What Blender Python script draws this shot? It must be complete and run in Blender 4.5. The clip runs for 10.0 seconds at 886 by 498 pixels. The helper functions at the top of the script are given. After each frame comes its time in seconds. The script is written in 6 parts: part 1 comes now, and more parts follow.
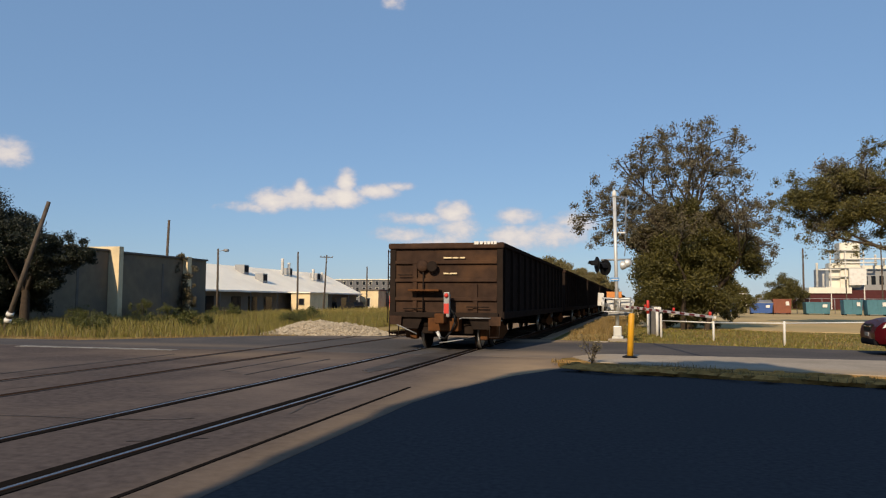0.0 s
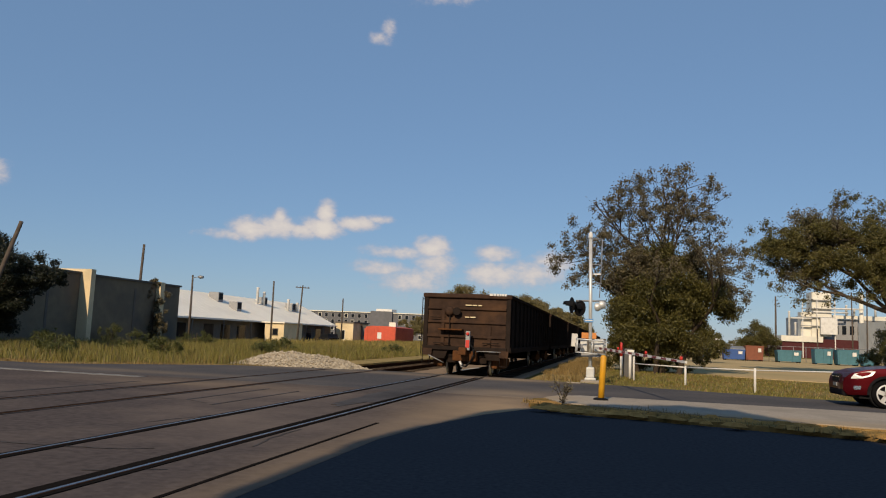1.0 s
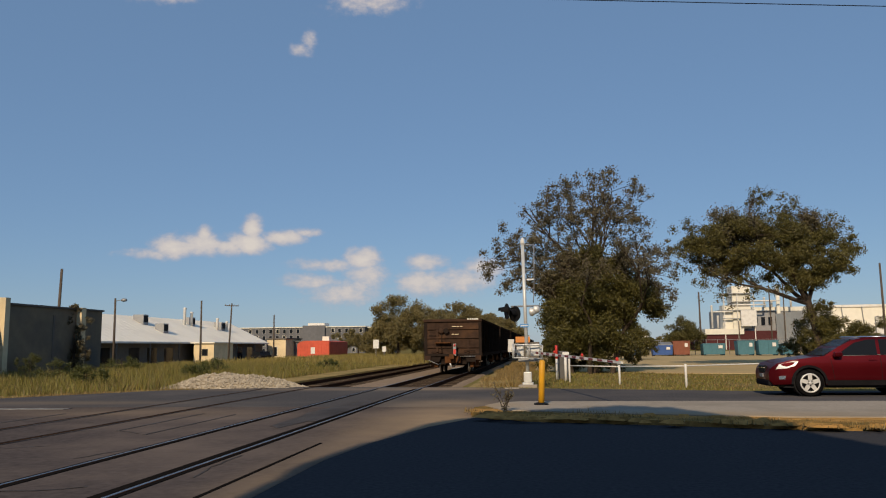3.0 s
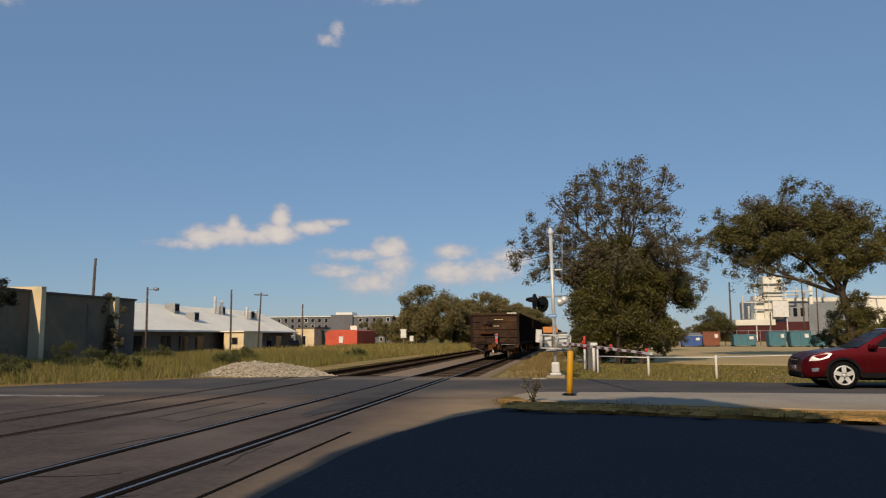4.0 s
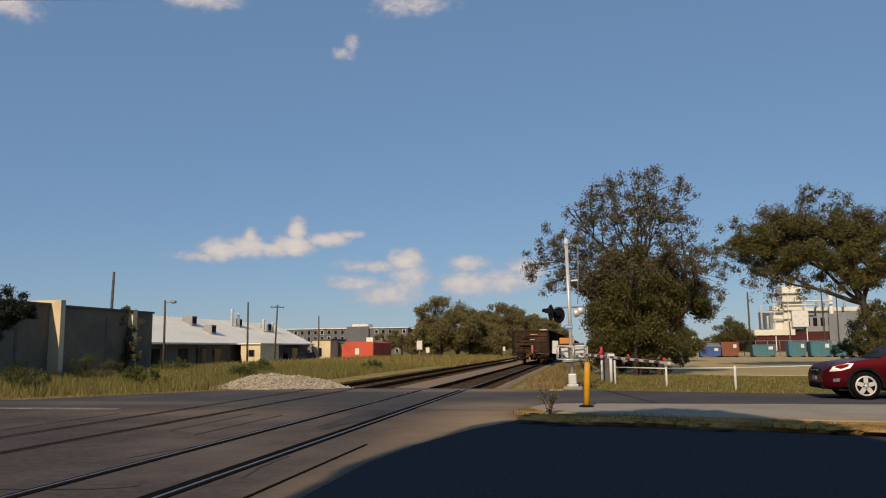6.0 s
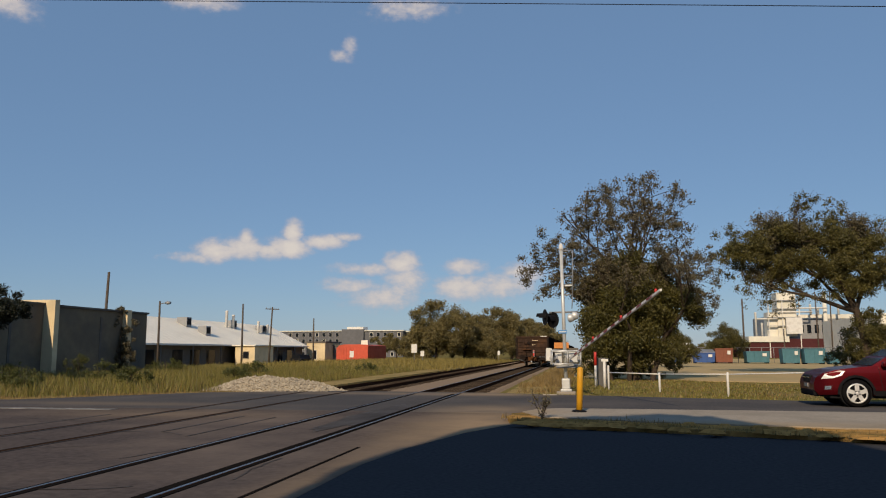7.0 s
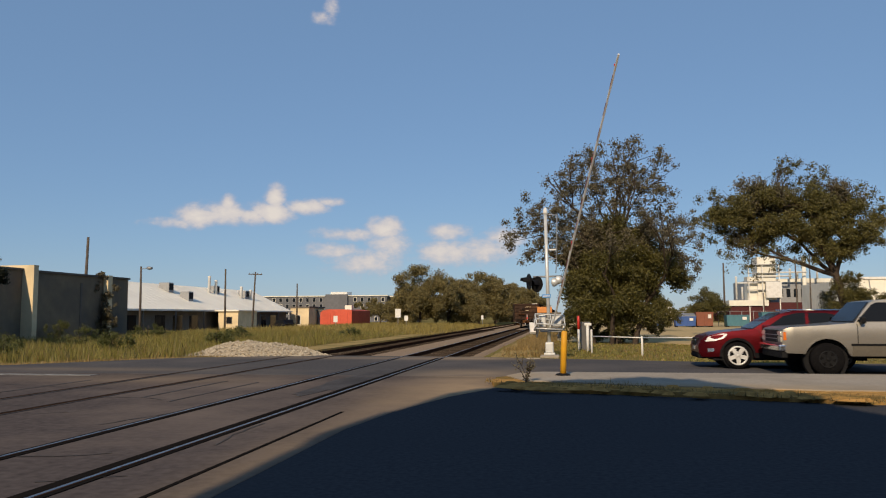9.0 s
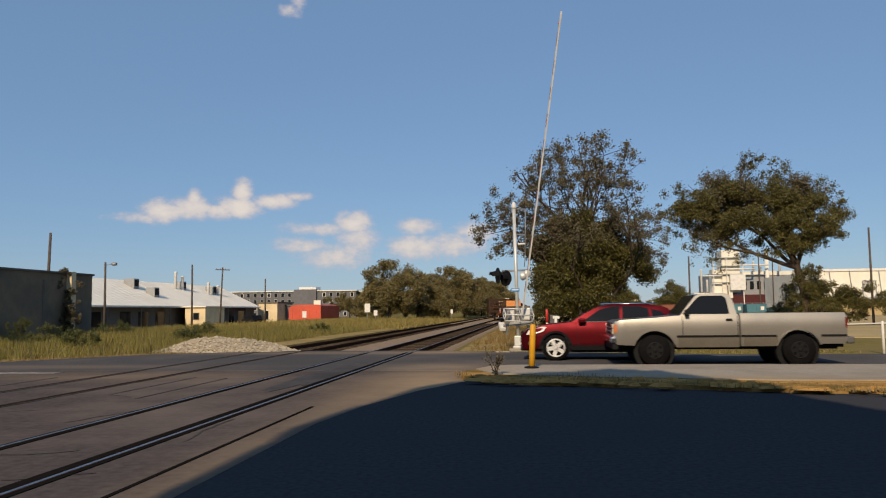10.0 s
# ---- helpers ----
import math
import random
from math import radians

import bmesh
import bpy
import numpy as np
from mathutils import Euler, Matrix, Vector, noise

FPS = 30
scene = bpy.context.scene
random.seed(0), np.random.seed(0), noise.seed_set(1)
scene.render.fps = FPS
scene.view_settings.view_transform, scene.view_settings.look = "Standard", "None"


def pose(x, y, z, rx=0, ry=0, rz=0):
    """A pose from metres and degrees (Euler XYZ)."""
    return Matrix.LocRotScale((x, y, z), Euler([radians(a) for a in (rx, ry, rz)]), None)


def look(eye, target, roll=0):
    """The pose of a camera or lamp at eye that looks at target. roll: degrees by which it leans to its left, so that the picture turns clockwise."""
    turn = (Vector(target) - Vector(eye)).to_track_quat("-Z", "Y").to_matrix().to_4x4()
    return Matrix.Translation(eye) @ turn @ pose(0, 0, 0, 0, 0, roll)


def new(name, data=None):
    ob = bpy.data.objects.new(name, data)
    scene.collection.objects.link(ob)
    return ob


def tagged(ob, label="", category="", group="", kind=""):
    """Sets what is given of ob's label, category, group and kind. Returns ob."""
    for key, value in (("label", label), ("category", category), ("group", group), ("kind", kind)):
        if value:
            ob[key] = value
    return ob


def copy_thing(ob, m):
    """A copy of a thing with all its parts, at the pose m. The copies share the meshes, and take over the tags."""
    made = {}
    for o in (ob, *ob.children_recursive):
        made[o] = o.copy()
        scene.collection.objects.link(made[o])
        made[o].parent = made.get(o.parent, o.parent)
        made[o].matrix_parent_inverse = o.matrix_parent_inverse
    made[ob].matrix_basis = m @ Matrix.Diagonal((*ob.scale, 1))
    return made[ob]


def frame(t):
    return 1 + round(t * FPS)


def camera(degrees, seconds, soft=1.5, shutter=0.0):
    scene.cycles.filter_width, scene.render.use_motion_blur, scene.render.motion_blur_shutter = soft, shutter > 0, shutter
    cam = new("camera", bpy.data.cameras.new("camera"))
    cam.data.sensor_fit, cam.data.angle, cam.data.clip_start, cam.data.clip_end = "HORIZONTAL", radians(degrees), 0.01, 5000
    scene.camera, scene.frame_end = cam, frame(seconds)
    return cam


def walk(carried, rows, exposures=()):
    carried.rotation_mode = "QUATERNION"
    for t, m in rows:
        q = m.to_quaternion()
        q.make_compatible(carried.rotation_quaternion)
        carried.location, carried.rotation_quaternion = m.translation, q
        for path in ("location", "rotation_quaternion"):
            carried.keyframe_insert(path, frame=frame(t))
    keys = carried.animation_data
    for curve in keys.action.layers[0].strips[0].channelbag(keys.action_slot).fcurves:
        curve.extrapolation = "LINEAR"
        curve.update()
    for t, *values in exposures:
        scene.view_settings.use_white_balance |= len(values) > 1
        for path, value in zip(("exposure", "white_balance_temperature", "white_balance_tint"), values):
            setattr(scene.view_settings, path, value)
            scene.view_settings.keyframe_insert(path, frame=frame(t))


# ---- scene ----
cam = camera(60.4, 10.0, soft=1.1, shutter=0.3)
PATH = [
(0.0, pose(0.062, -0.075, 1.340, 93.85, -0.39, 14.33)),
    (0.5, pose(0.114, -0.093, 1.350, 95.32, -0.71, 12.99)),
    (1.0, pose(0.117, -0.060, 1.353, 96.53, -2.39, 12.50)),
    (1.5, pose(0.010, -0.050, 1.393, 97.09, 2.80, 12.39)),
    (2.0, pose(-0.029, -0.019, 1.422, 97.51, 1.08, 9.75)),
    (2.5, pose(-0.013, 0.024, 1.404, 97.02, 0.82, 7.62)),
    (2.7, pose(0.001, -0.035, 1.405, 97.46, 0.82, 7.41)),
    (3.8, pose(-0.006, 0.057, 1.426, 96.49, 0.05, 8.90)),
    (4.0, pose(-0.017, -0.017, 1.422, 96.54, 0.39, 9.61)),
    (4.5, pose(-0.021, -0.006, 1.428, 97.02, 0.18, 11.77)),
    (5.0, pose(-0.020, -0.005, 1.429, 96.51, 0.43, 11.25)),
    (5.5, pose(-0.028, 0.005, 1.425, 96.96, 0.74, 10.89)),
    (7.0, pose(0.024, -0.071, 1.431, 97.66, 0.07, 10.43)),
    (7.5, pose(-0.030, 0.019, 1.417, 96.69, -0.33, 10.12)),
    (8.0, pose(-0.013, 0.079, 1.412, 94.03, -0.42, 9.49)),
    (8.5, pose(-0.041, 0.047, 1.412, 94.41, -0.52, 9.36)),
    (9.0, pose(-0.013, 0.099, 1.423, 95.03, 0.25, 9.21)),
    (9.5, pose(-0.020, 0.067, 1.416, 94.74, 0.33, 8.15)),
    (10.0, pose(-0.006, 0.025, 1.420, 94.59, 0.67, 6.92))]
walk(cam, PATH, exposures=((0.0, 0.32), (0.5, 0.19), (1.0, 0.09), (2.0, 0.0), (7.4, 0.0), (8.2, 0.15), (10.0, 0.15)))

# ---------------------------------------------------------------- world and light
SUN_EL, SUN_AZ = 30.0, 188.0      # compass degrees from +y, clockwise; the sun stands behind the camera
world = bpy.data.worlds.new("sky")
scene.world = world
world.use_nodes = True
wn, wl = world.node_tree.nodes, world.node_tree.links


def wmath(op, a, b=None, clamp=False):
    n = wn.new("ShaderNodeMath")
    n.operation, n.use_clamp = op, clamp
    for i, v in enumerate((a, b)):
        if v is None:
            continue
        if isinstance(v, (int, float)):
            n.inputs[i].default_value = v
        else:
            wl.new(v, n.inputs[i])
    return n.outputs[0]


def build_sky():
    sky = wn.new("ShaderNodeTexSky")
    sky.sky_type, sky.sun_disc = "NISHITA", False
    sky.sun_elevation, sky.sun_rotation = radians(SUN_EL), radians(SUN_AZ)
    sky.air_density, sky.dust_density, sky.ozone_density = 1.0, 0.2, 4.0
    coord = wn.new("ShaderNodeTexCoord")
    sep = wn.new("ShaderNodeSeparateXYZ")
    wl.new(coord.outputs["Generated"], sep.inputs[0])
    az = wmath("MULTIPLY", wmath("ARCTAN2", sep.outputs[0], sep.outputs[1]), 57.2958)
    el = wmath("MULTIPLY", wmath("ARCSINE", sep.outputs[2]), 57.2958)
    comb = wn.new("ShaderNodeCombineXYZ")
    wl.new(az, comb.inputs[0]), wl.new(wmath("MULTIPLY", el, 1.5), comb.inputs[1])
    big, fine = wn.new("ShaderNodeTexNoise"), wn.new("ShaderNodeTexNoise")
    big.inputs["Scale"].default_value, big.inputs["Detail"].default_value = 0.45, 8.0
    big.inputs["Roughness"].default_value = 0.62
    fine.inputs["Scale"].default_value, fine.inputs["Detail"].default_value = 1.4, 6.0
    wl.new(comb.outputs[0], big.inputs["Vector"]), wl.new(comb.outputs[0], fine.inputs["Vector"])
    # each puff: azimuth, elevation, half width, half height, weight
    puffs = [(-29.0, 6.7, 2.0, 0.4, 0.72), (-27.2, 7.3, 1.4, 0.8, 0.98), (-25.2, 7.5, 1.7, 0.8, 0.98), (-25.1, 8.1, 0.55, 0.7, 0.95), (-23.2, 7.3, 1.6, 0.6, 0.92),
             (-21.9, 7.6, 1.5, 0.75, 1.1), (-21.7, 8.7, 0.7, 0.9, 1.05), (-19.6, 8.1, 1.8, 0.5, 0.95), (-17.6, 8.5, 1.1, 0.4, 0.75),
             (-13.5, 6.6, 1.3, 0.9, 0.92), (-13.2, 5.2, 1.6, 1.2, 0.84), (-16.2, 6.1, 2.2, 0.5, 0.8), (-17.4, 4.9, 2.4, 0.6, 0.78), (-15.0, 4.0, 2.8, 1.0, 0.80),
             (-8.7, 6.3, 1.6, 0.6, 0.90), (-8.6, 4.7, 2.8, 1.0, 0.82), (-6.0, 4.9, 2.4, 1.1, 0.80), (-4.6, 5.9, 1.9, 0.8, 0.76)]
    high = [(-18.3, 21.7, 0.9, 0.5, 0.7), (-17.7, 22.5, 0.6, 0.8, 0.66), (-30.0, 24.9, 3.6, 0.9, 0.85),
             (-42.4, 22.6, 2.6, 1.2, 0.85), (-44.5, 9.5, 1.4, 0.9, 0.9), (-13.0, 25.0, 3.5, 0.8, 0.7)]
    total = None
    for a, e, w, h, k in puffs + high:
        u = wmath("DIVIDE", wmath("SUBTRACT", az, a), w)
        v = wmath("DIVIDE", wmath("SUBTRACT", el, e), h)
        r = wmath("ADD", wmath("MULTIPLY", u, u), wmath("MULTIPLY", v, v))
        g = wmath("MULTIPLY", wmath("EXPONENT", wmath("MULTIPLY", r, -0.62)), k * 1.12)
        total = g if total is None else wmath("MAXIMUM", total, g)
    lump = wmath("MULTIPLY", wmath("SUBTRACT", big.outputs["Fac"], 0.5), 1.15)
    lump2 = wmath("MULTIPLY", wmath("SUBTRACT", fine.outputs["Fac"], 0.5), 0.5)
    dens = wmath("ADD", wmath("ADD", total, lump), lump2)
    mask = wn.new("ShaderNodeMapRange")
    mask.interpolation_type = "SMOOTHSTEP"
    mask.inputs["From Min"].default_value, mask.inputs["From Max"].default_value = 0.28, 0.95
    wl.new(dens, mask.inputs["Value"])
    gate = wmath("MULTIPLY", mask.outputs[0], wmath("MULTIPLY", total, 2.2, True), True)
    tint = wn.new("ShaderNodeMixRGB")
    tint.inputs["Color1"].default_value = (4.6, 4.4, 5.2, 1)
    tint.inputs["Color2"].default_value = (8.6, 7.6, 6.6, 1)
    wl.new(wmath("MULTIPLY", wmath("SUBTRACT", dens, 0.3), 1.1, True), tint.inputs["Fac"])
    haze = wn.new("ShaderNodeMixRGB")     # thin high haze evens the blue out
    haze.inputs["Fac"].default_value = 0.6
    haze.inputs["Color2"].default_value = (1.95, 3.3, 5.45, 1)
    wl.new(sky.outputs[0], haze.inputs["Color1"])
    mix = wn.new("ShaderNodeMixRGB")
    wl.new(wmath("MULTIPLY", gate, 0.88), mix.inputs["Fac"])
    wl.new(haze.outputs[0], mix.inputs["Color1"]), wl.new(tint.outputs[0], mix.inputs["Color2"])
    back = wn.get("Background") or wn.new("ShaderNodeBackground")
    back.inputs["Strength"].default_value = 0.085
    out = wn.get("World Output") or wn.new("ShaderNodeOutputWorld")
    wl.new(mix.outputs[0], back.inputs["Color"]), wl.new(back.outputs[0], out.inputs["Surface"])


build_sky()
sun = new("sun", bpy.data.lights.new("sun", "SUN"))
sun.data.energy, sun.data.angle, sun.data.color = 3.7, radians(0.55), (1.0, 0.80, 0.55)
sa, se = radians(SUN_AZ), radians(SUN_EL)
sun.matrix_world = look((0, 0, 60), Vector((0, 0, 60)) - Vector((math.sin(sa) * math.cos(se), math.cos(sa) * math.cos(se), math.sin(se))))


# ---------------------------------------------------------------- materials
def material(name, base, second=None, rough=0.8, metal=0.0, grain=8.0, stain=0.6, bump=0.3, spread=0.5, third=None, vary=0.0, island=False, coat=0.0, spec=0.5):
    """Two noises, one fine and one broad, mix up to three colours; bump from the fine one."""
    m = bpy.data.materials.new(name)
    m.use_nodes = True
    n, l = m.node_tree.nodes, m.node_tree.links
    b = n["Principled BSDF"]
    second = second or tuple(c * 0.7 for c in base)
    co = n.new("ShaderNodeTexCoord")
    f, s = n.new("ShaderNodeTexNoise"), n.new("ShaderNodeTexNoise")
    f.inputs["Scale"].default_value, f.inputs["Detail"].default_value = grain, 7.0
    s.inputs["Scale"].default_value, s.inputs["Detail"].default_value = stain, 5.0
    s.inputs["Roughness"].default_value = 0.6
    l.new(co.outputs["Object"], f.inputs["Vector"]), l.new(co.outputs["Object"], s.inputs["Vector"])
    r1 = n.new("ShaderNodeMapRange")
    r1.inputs["From Min"].default_value, r1.inputs["From Max"].default_value = 0.5 - spread / 2, 0.5 + spread / 2
    l.new(f.outputs["Fac"], r1.inputs["Value"])
    m1 = n.new("ShaderNodeMixRGB")
    m1.inputs["Color1"].default_value, m1.inputs["Color2"].default_value = (*base, 1), (*second, 1)
    l.new(r1.outputs[0], m1.inputs["Fac"])
    colour = m1.outputs[0]
    r2 = n.new("ShaderNodeMapRange")
    r2.inputs["From Min"].default_value, r2.inputs["From Max"].default_value = 0.45, 0.7
    l.new(s.outputs["Fac"], r2.inputs["Value"])
    m2 = n.new("ShaderNodeMixRGB")
    m2.inputs["Color2"].default_value = (*(third or tuple(c * 0.75 for c in base)), 1)
    l.new(r2.outputs[0], m2.inputs["Fac"]), l.new(colour, m2.inputs["Color1"])
    colour = m2.outputs[0]
    if vary:
        src = n.new("ShaderNodeNewGeometry").outputs["Random Per Island"] if island else n.new("ShaderNodeObjectInfo").outputs["Random"]
        r3 = n.new("ShaderNodeMapRange")
        r3.inputs["To Min"].default_value, r3.inputs["To Max"].default_value = 1 - vary, 1 + vary
        l.new(src, r3.inputs["Value"])
        h = n.new("ShaderNodeHueSaturation")
        l.new(r3.outputs[0], h.inputs["Value"]), l.new(colour, h.inputs["Color"])
        colour = h.outputs[0]
    l.new(colour, b.inputs["Base Color"])
    rr = n.new("ShaderNodeMapRange")
    rr.inputs["To Min"].default_value, rr.inputs["To Max"].default_value = max(rough - 0.12, 0.03), min(rough + 0.12, 1.0)
    l.new(s.outputs["Fac"], rr.inputs["Value"]), l.new(rr.outputs[0], b.inputs["Roughness"])
    b.inputs["Metallic"].default_value = metal
    b.inputs["Specular IOR Level"].default_value = 0.0 if rough >= 0.8 and metal == 0 else spec
    b.inputs["Coat Weight"].default_value = coat
    if bump:
        bp = n.new("ShaderNodeBump")
        bp.inputs["Strength"].default_value, bp.inputs["Distance"].default_value = bump, 0.02
        l.new(f.outputs["Fac"], bp.inputs["Height"]), l.new(bp.outputs[0], b.inputs["Normal"])
    return m


def leaf_material(name, a, b2, vary=0.45):
    m = material(name, a, b2, rough=0.55, grain=0.9, stain=0.35, bump=0.0, spread=0.6, vary=vary, island=True)
    n, l = m.node_tree.nodes, m.node_tree.links
    p = n["Principled BSDF"]
    tr, mx = n.new("ShaderNodeBsdfTranslucent"), n.new("ShaderNodeMixShader")
    l.new(p.inputs["Base Color"].links[0].from_socket, tr.inputs["Color"])
    mx.inputs["Fac"].default_value = 0.25
    l.new(p.outputs[0], mx.inputs[1]), l.new(tr.outputs[0], mx.inputs[2])
    l.new(mx.outputs[0], n["Material Output"].inputs["Surface"])
    return m


def glass_material(name, tint=(0.02, 0.025, 0.03), rough=0.05):
    m = bpy.data.materials.new(name)
    m.use_nodes = True
    b = m.node_tree.nodes["Principled BSDF"]
    b.inputs["Base Color"].default_value = (*tint, 1)
    b.inputs["Roughness"].default_value = rough
    b.inputs["Specular IOR Level"].default_value = 0.12
    return m


def lamp_material(name, colour, strength):
    m = bpy.data.materials.new(name)
    m.use_nodes = True
    b = m.node_tree.nodes["Principled BSDF"]
    b.inputs["Base Color"].default_value = (*colour, 1)
    b.inputs["Emission Color"].default_value = (*colour, 1)
    b.inputs["Emission Strength"].default_value = strength
    b.inputs["Roughness"].default_value = 0.15
    return m


ASPHALT = material("asphalt", (0.105, 0.10, 0.102), (0.068, 0.066, 0.068), rough=0.85, grain=14, stain=0.22, bump=0.5, third=(0.135, 0.122, 0.115), spec=0.08)
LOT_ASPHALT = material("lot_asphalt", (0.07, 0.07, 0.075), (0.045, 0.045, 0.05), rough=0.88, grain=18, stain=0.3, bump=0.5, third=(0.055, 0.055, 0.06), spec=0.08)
PAVING = material("crossing_paving", (0.113, 0.095, 0.090), (0.066, 0.056, 0.055), rough=0.9, grain=9, stain=0.24, bump=0.4, third=(0.170, 0.136, 0.116), spec=0.08)
OIL = material("oil_stained_paving", (0.06, 0.052, 0.048), (0.09, 0.078, 0.07), rough=0.75, grain=6, stain=0.8, bump=0.3, spec=0.08)
CONCRETE = material("concrete", (0.40, 0.345, 0.28), (0.31, 0.27, 0.22), rough=0.9, grain=14, stain=0.5, bump=0.3, third=(0.27, 0.235, 0.19), spec=0.08)
LOT = material("gravel_lot", (0.52, 0.385, 0.205), (0.42, 0.31, 0.165), rough=0.95, grain=3, stain=0.12, bump=0.0, third=(0.36, 0.30, 0.16), spec=0.08)
EARTH = material("dry_grass_ground", (0.23, 0.185, 0.065), (0.14, 0.125, 0.04), rough=0.95, grain=3, stain=0.15, bump=0.6, third=(0.24, 0.18, 0.085), spec=0.08)
DIRT = material("dirt_verge", (0.55, 0.31, 0.10), (0.30, 0.165, 0.055), rough=0.95, grain=7, stain=0.8, bump=0.8, third=(0.10, 0.085, 0.035), spec=0.08)
BALLAST = material("ballast", (0.36, 0.265, 0.185), (0.20, 0.15, 0.11), rough=0.95, grain=16, stain=0.4, bump=1.0, third=(0.29, 0.21, 0.135), spec=0.08)
PATH_DUST = material("dry_straw_earth", (0.40, 0.29, 0.13), (0.27, 0.20, 0.085), rough=0.95, grain=6, stain=0.4, bump=0.5, third=(0.20, 0.16, 0.06), spec=0.08)
STONE = material("gravel_stone", (0.45, 0.385, 0.29), (0.33, 0.28, 0.21), rough=0.95, grain=10, stain=1.0, bump=0.6, vary=0.25, island=True, spec=0.08)
RAIL_SIDE = material("rusty_rail", (0.075, 0.04, 0.025), (0.045, 0.027, 0.02), rough=0.85, grain=12, stain=1.2, bump=0.3, spec=0.08)
RAIL_TOP = material("polished_rail", (0.34, 0.33, 0.33), (0.25, 0.24, 0.24), rough=0.38, metal=1.0, grain=30, stain=0.6, bump=0.0)
GAP = material("flangeway_rubber", (0.016, 0.014, 0.013), rough=0.9, grain=10, bump=0.3, spec=0.08)
TIE = material("weathered_tie", (0.07, 0.05, 0.035), (0.035, 0.027, 0.02), rough=0.95, grain=6, stain=1.5, bump=0.6, vary=0.3, spec=0.08)
WORN_WHITE = material("worn_road_paint", (0.34, 0.33, 0.31), (0.14, 0.135, 0.13), rough=0.9, grain=5, stain=1.1, bump=0.2, spread=0.35, third=(0.12, 0.115, 0.11), spec=0.08)
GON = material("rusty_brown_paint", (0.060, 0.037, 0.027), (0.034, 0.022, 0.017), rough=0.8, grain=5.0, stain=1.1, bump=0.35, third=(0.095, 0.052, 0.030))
GON_DARK = material("grimy_shaded_steel", (0.032, 0.023, 0.019), (0.019, 0.015, 0.013), rough=0.8, grain=5, stain=1.2, bump=0.3)
RUST = material("orange_rust", (0.13, 0.055, 0.022), (0.075, 0.035, 0.018), rough=0.9, grain=7, stain=1.5, bump=0.4)
STEEL = material("bright_steel", (0.62, 0.60, 0.57), (0.45, 0.43, 0.40), rough=0.3, metal=0.8, grain=12, stain=2, bump=0.0)
WHITE = material("white_paint", (0.76, 0.74, 0.70), (0.66, 0.63, 0.58), rough=0.6, grain=6, stain=1.6, bump=0.1, third=(0.58, 0.55, 0.50))
SILVER = material("aluminium_paint", (0.66, 0.66, 0.64), (0.55, 0.55, 0.53), rough=0.45, metal=0.3, grain=7, stain=2, bump=0.1)
DULL = material("dull_dark_metal", (0.11, 0.105, 0.10), (0.075, 0.07, 0.068), rough=0.6, metal=0.2, grain=7, stain=2, bump=0.1)
GREY = material("grey_metal", (0.34, 0.34, 0.34), (0.25, 0.25, 0.25), rough=0.55, metal=0.4, grain=7, stain=2, bump=0.1)
BLACK = material("black_paint", (0.009, 0.009, 0.010), (0.014, 0.014, 0.015), rough=0.6, grain=7, stain=2, bump=0.1, spec=0.12)
RUBBER = material("tyre_rubber", (0.008, 0.008, 0.009), (0.013, 0.012, 0.012), rough=0.85, grain=20, stain=2, bump=0.3)
YELLOW = material("yellow_bollard_paint", (0.72, 0.36, 0.012), (0.62, 0.30, 0.01), rough=0.55, grain=5, stain=2.5, bump=0.1, third=(0.55, 0.27, 0.02))
RED = material("red_sign_paint", (0.62, 0.035, 0.02), (0.5, 0.03, 0.02), rough=0.5, grain=7, stain=2, bump=0.0)
BAND = material("dull_red_band", (0.22, 0.025, 0.02), (0.16, 0.02, 0.018), rough=0.6, grain=7, stain=2, bump=0.0)
BLUE_SIGN = material("blue_sign", (0.10, 0.30, 0.62), (0.08, 0.25, 0.55), rough=0.4, grain=7, stain=2, bump=0.0)
WOODPOLE = material("weathered_pole", (0.13, 0.105, 0.085), (0.07, 0.057, 0.047), rough=0.9, grain=6, stain=1.0, bump=0.5)
BARK = material("bark", (0.085, 0.065, 0.05), (0.045, 0.035, 0.028), rough=0.95, grain=9, stain=1.5, bump=0.8)
TILTWALL = material("tilt_wall_concrete", (0.235, 0.188, 0.13), (0.185, 0.148, 0.105), rough=0.9, grain=2, stain=0.3, bump=0.2, third=(0.125, 0.115, 0.10))
CREAM = material("cream_masonry", (0.78, 0.63, 0.40), (0.70, 0.56, 0.35), rough=0.9, grain=3, stain=0.6, bump=0.2)
ROOF = material("white_metal_roof", (0.93, 0.86, 0.72), (0.89, 0.82, 0.68), rough=0.6, grain=1.5, stain=0.25, bump=0.05, third=(0.82, 0.75, 0.62))
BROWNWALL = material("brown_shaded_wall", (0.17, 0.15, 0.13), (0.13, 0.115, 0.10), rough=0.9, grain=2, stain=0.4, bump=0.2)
REDBOX = material("red_painted_metal", (0.62, 0.085, 0.035), (0.52, 0.07, 0.03), rough=0.6, grain=2, stain=0.5, bump=0.1)
APART = material("grey_cladding", (0.17, 0.17, 0.18), (0.13, 0.13, 0.14), rough=0.8, grain=1, stain=0.1, bump=0.1)
PALE = material("pale_cladding", (0.80, 0.76, 0.65), (0.72, 0.68, 0.58), rough=0.8, grain=1.2, stain=0.2, bump=0.1)
MAROON = material("maroon_wall", (0.10, 0.035, 0.035), (0.075, 0.028, 0.03), rough=0.8, grain=2, stain=0.3, bump=0.1)
